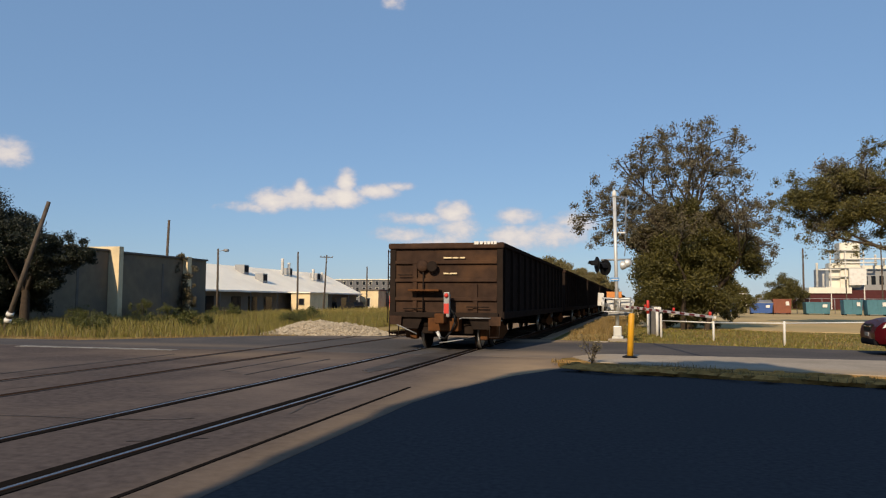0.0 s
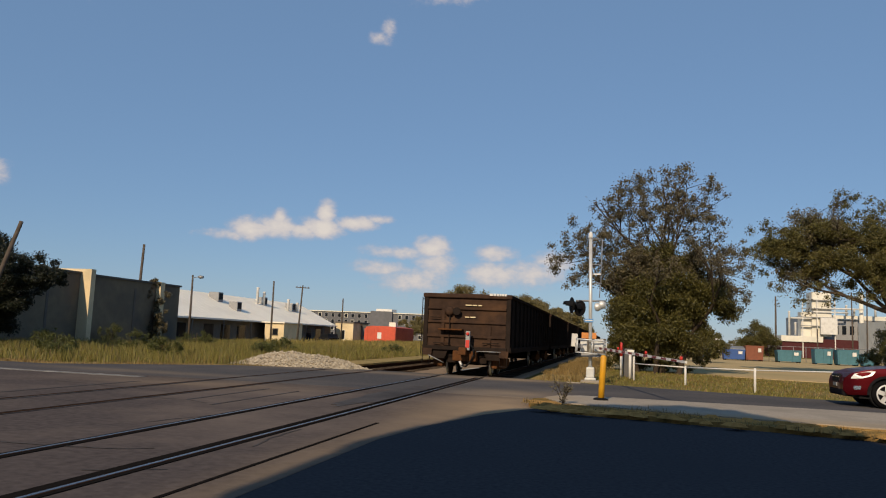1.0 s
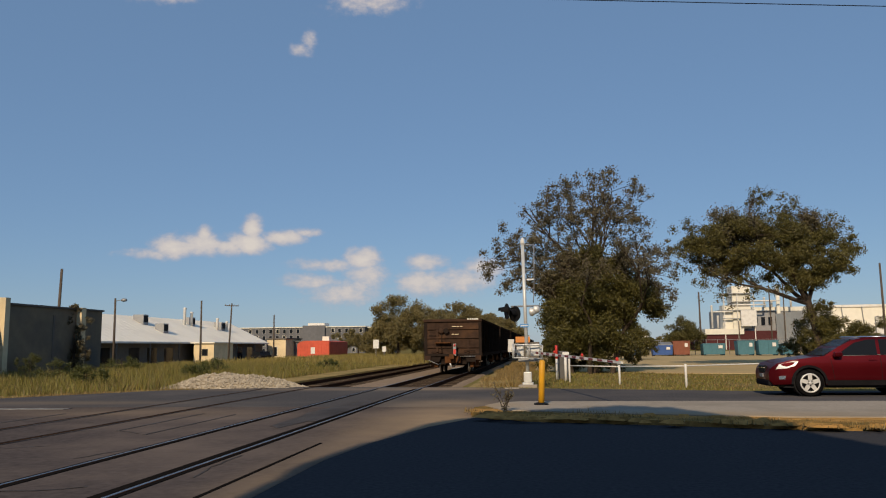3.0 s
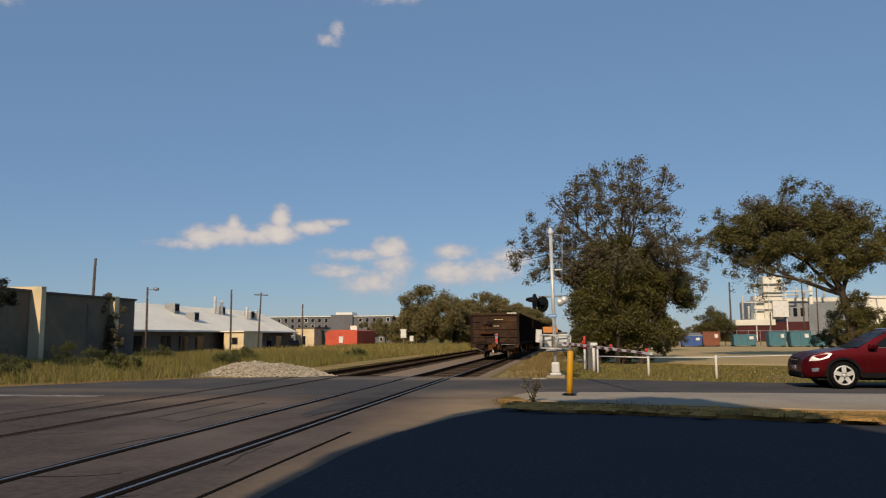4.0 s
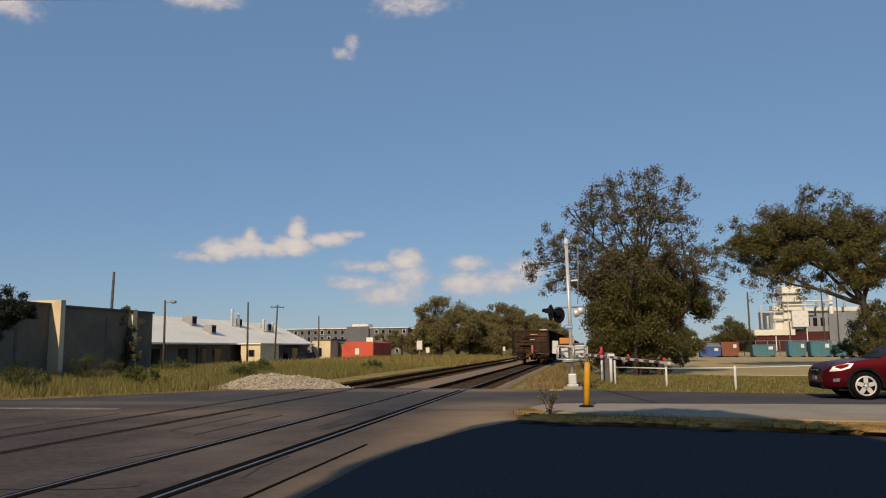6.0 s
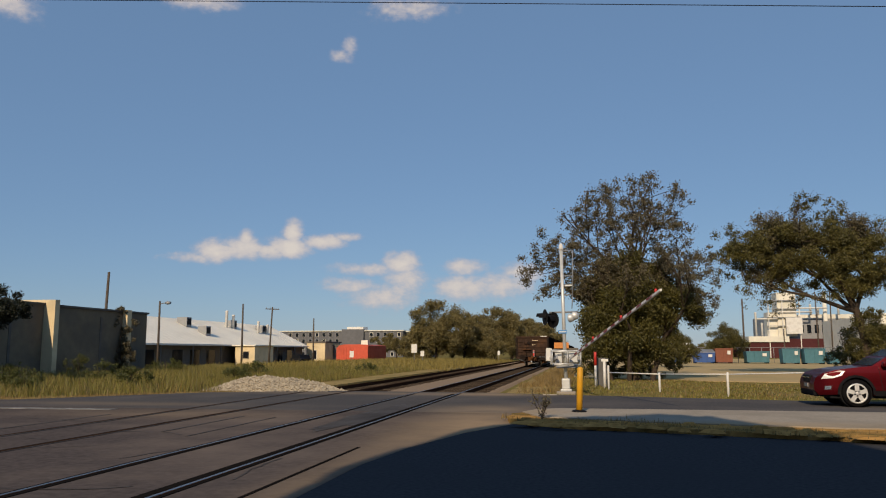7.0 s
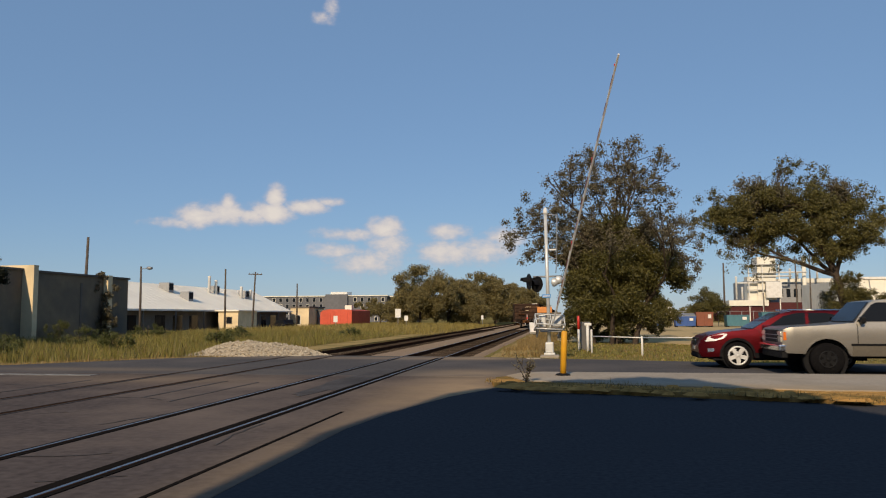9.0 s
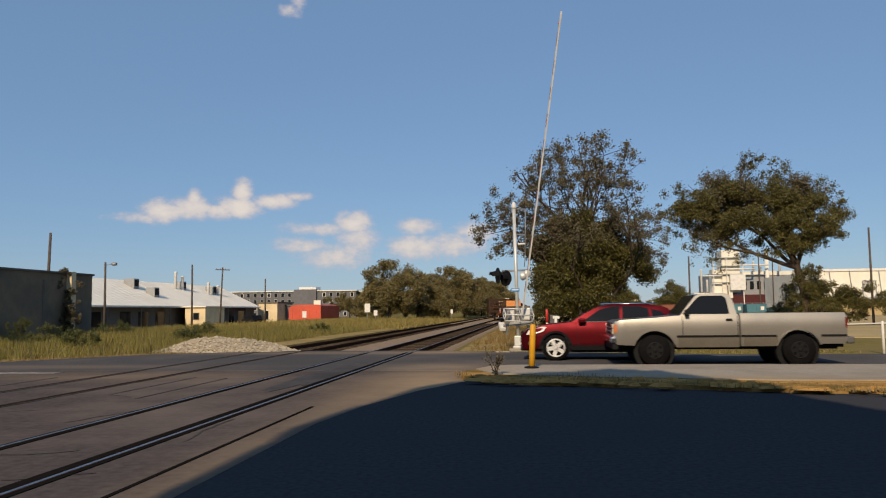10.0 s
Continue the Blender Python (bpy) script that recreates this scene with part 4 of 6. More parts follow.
def crossing_signal():
    s = empty("crossing_signal", "silver railway crossing signal mast with flashing-light heads and a gate mechanism", "crossing signal", pose(-0.62, 26.9, 0, 0, -0.9, 0))
    bm = B()
    box(bm, -0.32, 0.32, -0.32, 0.32, -0.2, 0.06, 0.02)
    part("foundation", bm, CONCRETE, s, "concrete footing")
    bm = B()
    box(bm, -0.19, 0.19, -0.19, 0.19, 0.06, 0.14, 0.015)
    box(bm, -0.14, 0.14, -0.14, 0.14, 0.14, 0.5, 0.03)
    part("base", bm, SILVER, s, "flared silver junction base")
    part("mast", lathe(B(), [(0, 0.063), (4.55, 0.058)], (0, 0, 0.45), (0, 0, 1), 14), SILVER, s, "silver tubular mast")
    part("cap", lathe(B(), [(0, 0.075), (0.05, 0.08), (0.16, 0.07), (0.24, 0.03)], (0, 0, 4.97), (0, 0, 6), 12), WHITE, s, "white bell on the mast top")
    bm = B()
    rod(bm, (0.34, 0, 3.35), (0.40, 0, 4.95), 0.018), rod(bm, (0, 0, 4.95), (0.40, 0, 4.95), 0.018)
    for z in (3.4, 3.72, 4.05):
        rod(bm, (0, 0, z), (0.36, 0, z), 0.018)
    rod(bm, (0.30, 0.0, 2.9), (0.34, 0.0, 3.35), 0.016)
    part("ladder", bm, GREY, s, "thin metal ladder rungs on the mast")
    part("crossbuck", box(B(), 0.1, 0.34, -0.03, -0.01, 3.69, 3.74), WHITE, s, "white sign board seen edge on")
    bm = B()
    rod(bm, (-0.5, 0.0, 2.78), (0.52, 0.0, 2.78), 0.032)
    part("crossarm", bm, GREY, s, "horizontal lamp arm")
    for x, z, turn in ((-0.32, 2.52, -42), (-0.58, 2.62, -68)):
        head = part("lamp_head", lathe(B(), [(0, 0.06), (0.05, 0.14), (0.12, 0.15), (0.2, 0.15)], (0, 0.1, 0), (0, -1, 0), 16), BLACK, s, "black flashing-light head with a hood", pose(x, 0, z, 0, 0, turn))
        part("target", lathe(B(), [(0, 0.28), (0.012, 0.28)], (0, -0.06, 0), (0, -1, 0), 20), BLACK, head)
        hb = B()
        for k in range(8):
            a0, a1 = math.pi * k / 8 - 0.2, math.pi * (k + 1) / 8 - 0.2
            p = [(0.17 * math.cos(a0), -0.06, 0.17 * math.sin(a0)), (0.17 * math.cos(a1), -0.06, 0.17 * math.sin(a1)),
                 (0.16 * math.cos(a1), -0.34, 0.14 * math.sin(a1)), (0.16 * math.cos(a0), -0.34, 0.14 * math.sin(a0))]
            f = hb.faces.new([hb.verts.new(q) for q in p])
        bmesh.ops.remove_doubles(hb, verts=hb.verts[:], dist=0.001)
        bmesh.ops.solidify(hb, geom=hb.faces[:], thickness=0.012)
        part("hood", hb, BLACK, head)
    for x in (0.27, 0.42):
        head = part("lamp_head", lathe(B(), [(0, 0.06), (0.05, 0.12), (0.14, 0.155), (0.17, 0.155)], (0, -0.1, 0), (0, 1, 0), 16), SILVER, s, "silver back of a flashing-light head", pose(x, 0.02, 2.58 + (x - 0.27) * 0.5, 0, 0, 60))
    sign = part("sign", box(B(), -0.20, 0.10, -0.085, -0.072, 2.04, 2.16, 0.004), BLUE_SIGN, s, "small blue notice plate")
    part("lettering", box(B(), -0.17, 0.07, -0.092, -0.086, 2.085, 2.115), WHITE, sign)
    # gate mechanism with its counterweight frame
    part("mechanism_case", box(B(), 0.12, 0.46, -0.22, 0.22, 1.04, 1.46, 0.03), SILVER, s, "silver gate mechanism case")
    part("terminal_box", box(B(), -0.34, -0.10, -0.2, 0.1, 1.04, 1.44, 0.02), SILVER, s, "silver terminal box")
    bm = box(B(), -0.30, 0.42, -0.30, -0.22, 0.86, 0.98, 0.01)
    part("cable_box", bm, GREY, s, "rusty grey box under the mechanism")
    # the arm turns about its pivot
    arm = part("gate_arm", prism(B(), [(0.0, -0.085), (0.0, 0.0), (10.1, 0.02), (10.1, -0.03)], "x", -0.022, 0.022), WHITE, s, "long white gate arm with red bands")
    for i in range(11):
        y0 = 0.9 + i * 0.82
        part("red_band", box(B(), -0.0255, 0.0255, y0, y0 + 0.41, -0.079 + 0.0056 * y0, -0.003 + 0.0018 * y0), BAND, arm, "dark red reflective band")
    for y0 in (3.6, 6.8, 9.75):
        part("arm_lamp", lathe(B(), [(0, 0.03), (0.06, 0.035), (0.08, 0.02)], (0, y0, 0.02), (0, y0, 1), 10), RED, arm, "small red arm lamp")
    for x in (-0.30, 0.46):
        part("counterweight", box(B(), x - 0.03, x + 0.03, -0.75, 0.15, -0.10, 0.03, 0.01), GREY, arm, "grey counterweight lever")
    part("counterweight_plate", box(B(), 0.52, 0.72, -0.62, -0.50, -0.08, 0.37, 0.015), WHITE, arm, "white counterweight plate")
    part("plate_lever", box(B(), 0.49, 0.60, -0.70, -0.40, -0.03, 0.05, 0.01), GREY, arm)
    bm = B()
    for y in (-0.12, 0.12):
        ring_frame(bm, -0.36, 0.62, y, -0.25, 0.20, 0.022)
        rod(bm, (0.1, y, -0.25), (0.1, y, 0.20), 0.018)
    for x in (-0.36, 0.62):
        for z in (-0.25, 0.20):
            rod(bm, (x, -0.12, z), (x, 0.12, z), 0.022)
    part("arm_bracket", bm, SILVER, arm, "silver bracket frame that turns with the arm")
    return s, arm


SIGNAL, ARM = crossing_signal()


def bollard():
    b = empty("bollard", "leaning yellow steel bollard on the concrete island", "bollard", pose(-0.12, 17.33, 0.1, 0, 2.6, 0))
    part("post", lathe(B(), [(0, 0.068), (0.94, 0.068), (0.97, 0.055), (0.985, 0.02)], (0, 0, 0), (0, 0, 1), 16), YELLOW, b)
    part("base_plate", lathe(B(), [(0, 0.17), (0.03, 0.16), (0.05, 0.1)], (0, 0, 0.0), (0, 0, 1), 16), BLACK, b, "dark base plate")


bollard()


def fence():
    f = empty("pipe_fence", "low white pipe fence along the street verge", "fence")
    pts = [(0.93, 30.87, 0.86), (2.68, 28.9, 0.64), (4.64, 26.6, 0.72), (10.4, 24.6, 0.92), (15.6, 24.3, 0.92), (19.6, 24.0, 0.92)]
    for i, (x, y, h) in enumerate(pts):
        part("fence_post", lathe(B(), [(0, 0.042), (h + 0.25, 0.040), (h + 0.27, 0.02)], (x, y, -0.25), (x, y, 1), 10), WHITE, f)
    for a, b in zip(pts, pts[1:]):
        part("fence_rail", rod(B(), (a[0], a[1], a[2] - 0.05 if a[0] > 4 else 0.60), (b[0], b[1], b[2] - 0.05 if b[0] > 4 else 0.60), 0.022), WHITE, f)


fence()


def marker_post(x, y, h, red, label):
    p = empty("marker_post", label, "marker post", pose(x, y, 0))
    part("post", lathe(B(), [(0, 0.055), (0.9 * h if red else h, 0.055)], (0, 0, -0.1), (0, 0, 1), 12), WHITE, p)
    if red:
        part("sleeve", lathe(B(), [(0, 0.062), (h * 0.38, 0.062), (h * 0.40, 0.04)], (0, 0, h * 0.6), (0, 0, 2), 12), RED, p, "red sleeve")
    else:
        part("valve", box(B(), -0.12, 0.16, -0.05, 0.05, h - 0.14, h - 0.03, 0.02), WHITE, p, "white valve handle")


marker_post(0.47, 32.8, 1.4, True, "white pipeline marker post with a red sleeve")
marker_post(0.80, 31.6, 1.15, False, "white standpipe with a valve beside the fence")
tagged(part("utility_box", box(B(), 0.55, 0.95, 33.2, 33.6, -0.1, 1.15, 0.03), DULL, None, "dark grey utility box behind the marker post"), category="utility box")
tagged(part("pull_box_lid", box(B(), -1.35, -0.9, 25.5, 25.75, -0.06, 0.03, 0.01), CONCRETE, None, "small pale concrete lid in the verge"), category="manhole lid")


# ---------------------------------------------------------------- poles
def utility_pole(x, y, h, lean=0.0, arms=0, lamp=False, label="weathered wooden utility pole", r=0.13, z=-0.6, ly=0.0):
    p = empty("utility_pole", label, "utility pole", pose(x, y, z, ly, lean, 0), "utility poles")
    part("pole", lathe(B(), [(0, r), (h * 0.5 - z, r * 0.88), (h - z, r * 0.72)], (0, 0, 0), (0, 0, 1), 10), WOODPOLE, p)
    for k in range(arms):
        part("cross_arm", box(B(), -0.9, 0.9, -0.05, 0.05, h - z - 0.35 - 0.7 * k, h - z - 0.24 - 0.7 * k, 0.01), WOODPOLE, p)
        for ix in (-0.8, -0.3, 0.3, 0.8):
            part("insulator", lathe(B(), [(0, 0.03), (0.08, 0.05), (0.14, 0.02)], (ix, 0, h - z - 0.24 - 0.7 * k), (ix, 0, 99), 8), GREY, p)
    if lamp:
        part("lamp_arm", rod(B(), (0, 0, h - z - 0.25), (0.75, -0.1, h - z - 0.15), 0.03), GREY, p)
        part("lamp_head", lathe(B(), [(0, 0.08), (0.2, 0.16), (0.5, 0.12)], (0.6, -0.1, h - z - 0.18), (1.6, -0.1, h - z - 0.2), 10), GREY, p)
    return p


utility_pole(-31.5, 46, 6.75, 1.5, label="dark wooden pole behind the warehouse parapet", r=0.11)
utility_pole(-36.95, 62, 5.9, -0.5, lamp=True, label="dark wooden pole with a street lamp", r=0.11)
utility_pole(-37.5, 80, 6.75, -0.3, label="dark wooden pole beside the white-roofed building", r=0.12)
utility_pole(-38.6, 90, 7.0, 2.5, arms=1, label="grey leaning pole with a small antenna", r=0.12)
utility_pole(-40.1, 110, 6.4, 0, label="thin dark pole at the far yard", r=0.13)
utility_pole(19.5, 100, 7.9, 0, label="dark wooden pole behind the waste bins", r=0.13)
utility_pole(14.0, 130, 6.5, 0, arms=1, label="wooden pole with a cross arm behind the yard", r=0.15)
utility_pole(8.2, 120, 5.2, 0, label="wooden pole behind the tall tree", r=0.15)
utility_pole(26.6, 110, 4.4, 0, label="thin wooden pole beside the factory", r=0.1)
utility_pole(24.8, 60, 7.2, 0, label="slim dark pole at the yard's edge", r=0.095)
utility_pole(29.5, 105, 9.0, -0.5, label="pale metal pole beside the factory", r=0.1)
utility_pole(32.0, 108, 9.4, 0.5, label="pale metal pole beside the factory", r=0.1)
LEAN = utility_pole(-23.45, 24.0, 5.3, 20.0, label="leaning weathered pole with white tape near its foot", r=0.10, z=-0.3)
for zz in (0.75, 1.0):
    part("tape", lathe(B(), [(0, 0.135), (0.14, 0.135)], (0, 0, zz), (0, 0, 9), 12), WHITE, LEAN, "white tape band")


def overhead_wire():
    """A power line high over the street, hung between poles out of view."""
    line = empty("power_line", "thin dark overhead power cable above the street", "power line")
    for x0, x1 in ((-70, -42), (-42, -14), (-14, 14), (14, 40)):
        part("cable", rod(B(), (x0, 24.0, 12.72 + -0.0962 * x0), (x1, 24.0, 12.72 + -0.0962 * x1), 0.014, seg=5), BLACK, line)
    for x in (-70, 40):
        part("pole", lathe(B(), [(0, 0.17), (13.6, 0.12)], (x, 24.0, -0.3), (x, 24.0, 1), 10), WOODPOLE, line)


overhead_wire()


def meadow_sign(x, y, h, w, hh, label):
    s = empty("trackside_sign", label, "sign", pose(x, y, 0), "trackside signs")
    part("post", rod(B(), (0, 0, -0.3), (0, 0, h), 0.04), GREY, s)
    part("board", box(B(), -w / 2, w / 2, -0.05, -0.03, h - hh, h, 0.004), WHITE, s, "blank white board")


meadow_sign(-22.3, 100, 2.4, 0.75, 1.15, "white trackside board on a post")
meadow_sign(-21.4, 101, 1.5, 0.5, 0.7, "small white trackside marker")
meadow_sign(-32.5, 105, 1.5, 0.6, 0.9, "small white marker in front of the red box")
meadow_sign(-12.3, 112, 1.5, 0.35, 0.6, "small white trackside marker")


# ---------------------------------------------------------------- buildings
def warehouse():
    w = empty("warehouse", "long grey tilt-wall warehouse with pilasters facing the tracks", "warehouse")
    part("wall", box(B(), -46, -30.95, 20, 39.5, -1.0, 4.15), TILTWALL, w, "grey concrete wall panel")
    part("wall", box(B(), -46, -30.30, 39.9, 49.2, -1.0, 4.05), TILTWALL, w, "grey concrete wall panel")
    part("pilaster", box(B(), -46, -30.22, 39.5, 39.9, -1.0, 4.45), CREAM, w, "concrete pilaster")
    part("pilaster", box(B(), -30.3, -29.95, 46.3, 46.8, -1.0, 4.2), CREAM, w, "cream concrete pilaster")
    for y in (24.5, 29.4, 34.4, 36.9, 44.0):
        x = -30.95 if y < 39 else -30.30
        part("joint", box(B(), x - 0.02, x + 0.03, y - 0.09, y + 0.09, -1.0, 3.6), BROWNWALL, w, "dark panel joint")
    part("coping", box(B(), -46, -30.85, 20, 39.5, 4.15, 4.27), BROWNWALL, w, "dark metal coping")
    part("coping", box(B(), -46, -30.20, 39.9, 49.3, 4.05, 4.17), BROWNWALL, w, "dark metal coping")


warehouse()


def window(parent, x0, x1, y, z0, z1, mat=None):
    """A framed window in a wall that faces -y."""
    fr = B()
    box(fr, x0, x1, y - 0.05, y + 0.05, z0, z0 + 0.07), box(fr, x0, x1, y - 0.05, y + 0.05, z1 - 0.07, z1)
    box(fr, x0, x0 + 0.07, y - 0.05, y + 0.05, z0 + 0.07, z1 - 0.07), box(fr, x1 - 0.07, x1, y - 0.05, y + 0.05, z0 + 0.07, z1 - 0.07)
    win = part("window", fr, mat or WHITE, parent)
    part("pane", box(B(), x0 + 0.07, x1 - 0.07, y - 0.02, y + 0.01, z0 + 0.07, z1 - 0.07), GLASS, win)
    return win


def white_roofed():
    h = empty("workshop", "long low workshop with a white metal roof and shaded brown wall", "building", pose(0, 0, -0.55))
    ex, rx, ez, rz, y0, y1 = -45.0, -52.0, 2.75, 6.15, 58.0, 121.0
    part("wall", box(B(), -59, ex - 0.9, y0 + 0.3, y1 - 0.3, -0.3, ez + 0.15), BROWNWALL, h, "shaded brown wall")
    part("roof", prism(B(), [(ex, ez), (ex, ez + 0.12), (rx, rz + 0.12), (-59.0, ez + 0.12), (-59.0, ez), (rx, rz)], "y", y0, y1), ROOF, h, "white ribbed metal roof")
    part("gutter", box(B(), ex, ex + 0.14, y0, y1, ez - 0.06, ez + 0.14), WHITE, h, "white eaves gutter")
    for i in range(52):
        y = y0 + 0.6 + i * 1.2
        bm = B()
        vs = [bm.verts.new(p) for p in ((ex, y, ez + 0.12), (ex, y + 0.06, ez + 0.12), (rx, y + 0.06, rz + 0.12), (rx, y, rz + 0.12), (ex, y, ez + 0.135), (ex, y + 0.06, ez + 0.135), (rx, y + 0.06, rz + 0.135), (rx, y, rz + 0.135))]
        for q in ((0, 1, 2, 3), (4, 5, 6, 7), (0, 1, 5, 4), (1, 2, 6, 5), (2, 3, 7, 6), (3, 0, 4, 7)):
            bm.faces.new([vs[k] for k in q])
        part("seam", bm, ROOF, h)
    part("bay", box(B(), ex + 0.5, ex + 3.2, 93.0, 99.0, -0.3, ez - 0.05), CREAM, h, "cream projecting bay")
    window(h, ex + 1.6, ex + 2.4, 92.96, 1.1, 2.0, BROWNWALL)
    part("bay_roof", box(B(), ex + 0.1, ex + 3.4, 92.7, 99.3, ez - 0.05, ez + 0.1), ROOF, h, "white porch roof")
    # lower end wall is brown in place of a shadow lying on it
    part("end_wall", box(B(), -58.9, ex - 0.3, y0 + 0.05, y0 + 0.3, -0.3, ez), BROWNWALL, h, "end wall with shade put into its brown colour")
    part("gable", prism(B(), [(ex - 0.3, ez), (rx, rz - 0.14), (-58.7, ez)], "y", y0 + 0.03, y0 + 0.3), CREAM, h, "cream gable")
    for y in (62, 68, 74, 80, 84, 88, 110, 114):
        part("doorway", box(B(), ex - 0.95, ex - 0.86, y, y + 2.2, -0.2, 2.2), GLASS, h, "dark doorway")
    for y in (59, 66, 76, 83, 90, 108, 115, 120.5):
        part("eaves_post", rod(B(), (ex + 0.0, y, -0.3), (ex + 0.0, y, ez), 0.08), BROWNWALL, h)
    for x, y, w in ((-50.2, 90, 1.4), (-47.9, 91, 1.2), (-49.5, 112, 1.3), (-50.5, 104, 1.1)):
        zz = ez + 0.12 + (ex - x) * (rz - ez) / 7.0
        u = part("rooftop_unit", box(B(), x - w / 2, x + w / 2, y - 0.6, y + 0.6, zz - 0.3, zz + 0.95, 0.03), GREY, h, "grey rooftop air unit")
        part("grille", box(B(), x + w / 2, x + w / 2 + 0.03, y - 0.5, y + 0.5, zz, zz + 0.8), BLACK, u)
    for x, y, l in ((-50.3, 102, 2.4), (-50.0, 103.5, 2.0), (-49.0, 110, 1.8), (-48.8, 113, 1.5)):
        zz = ez + 0.12 + (ex - x) * (rz - ez) / 7.0
        part("flue", lathe(B(), [(0, 0.2), (l, 0.2), (l + 0.1, 0.26), (l + 0.2, 0.1)], (x, y, zz - 0.2), (x, y, 99), 12), WHITE, h, "white roof flue")


white_roofed()


def annex():
    a = empty("annex", "small cream block building behind the workshop", "building", pose(0, 0, -0.5))
    part("wall", box(B(), -45.6, -42.4, 122, 130, -0.3, 3.4), CREAM, a, "cream wall")
    part("roof", box(B(), -45.8, -42.2, 121.8, 130.2, 3.4, 3.6), BROWNWALL, a, "dark flat roof")
    window(a, -44.6, -43.8, 121.97, 0.6, 2.2)
    b = empty("brick_house", "grey-brown block with a flat roof behind the workshop", "building", pose(0, 0, -0.5))
    part("wall", box(B(), -42.3, -39.6, 126, 138, -0.3, 2.9), APART, b)
    part("roof", box(B(), -42.4, -39.4, 125.8, 138.2, 2.9, 3.1), BROWNWALL, b)


annex()


def red_container():
    c = empty("red_shed", "red painted metal shed in the meadow", "shed", pose(0, 0, -0.1))
    bm = prism(B(), [(-38.1, -0.2), (-33.0, -0.2), (-33.0, 2.45), (-34.2, 2.62), (-36.9, 2.62), (-37.7, 2.45), (-38.1, 2.1)], "y", 115, 126)
    part("body", bm, REDBOX, c)
    for i in range(9):
        x = -37.6 + i * 0.55
        part("rib", box(B(), x, x + 0.07, 114.96, 115.0, -0.1, 2.2), REDBOX, c)
    part("vent", box(B(), -35.0, -33.9, 118, 119, 2.6, 3.3), PALE, c, "pale roof vent")


red_container()


def apartments():
    a = empty("apartment_building", "long grey four-storey apartment block beyond the meadow", "apartment building", pose(0, 0, -0.4))
    part("wall", box(B(), -108, -62, 260, 276, -1, 8.9), APART, a, "grey clad wall")
    part("wall", box(B(), -84, -76, 259, 260, -1, 9.6), APART, a, "raised bay")
    part("roof", box(B(), -108.4, -61.6, 259.6, 276.4, 8.9, 9.2), PALE, a, "pale roof edge")
    part("penthouse", box(B(), -83, -77, 262, 268, 9.2, 10.5), WHITE, a, "white roof room")
    for k in range(4):
        for i in range(18):
            x = -106.5 + i * 2.5
            if -84.6 < x < -75.5:
                continue
            w = part("window", box(B(), x, x + 1.2, 259.9, 260.0, 0.2 + k * 2.25, 1.7 + k * 2.25), PALE if (i * 7 + k * 3) % 4 == 0 else GREY, a)
            part("pane", box(B(), x + 0.12, x + 1.08, 259.84, 259.9, 0.3 + k * 2.25, 1.6 + k * 2.25), GLASS, w)
    b = empty("apartment_building", "grey apartment wing with stair balconies", "apartment building", pose(0, 0, -0.4))
    part("wall", box(B(), -61.0, -53, 262, 276, -1, 8.6), APART, b)
    part("roof", box(B(), -61.4, -52.6, 261.6, 276.4, 8.6, 8.9), PALE, b)
    for k in range(4):
        bal = part("balcony", box(B(), -58.6, -55.4, 260.6, 262, 0.0 + k * 2.2, 0.2 + k * 2.2), PALE, b)
        part("window", box(B(), -57.8, -56.2, 261.9, 262, 0.4 + k * 2.2, 1.9 + k * 2.2), GLASS, b)


apartments()


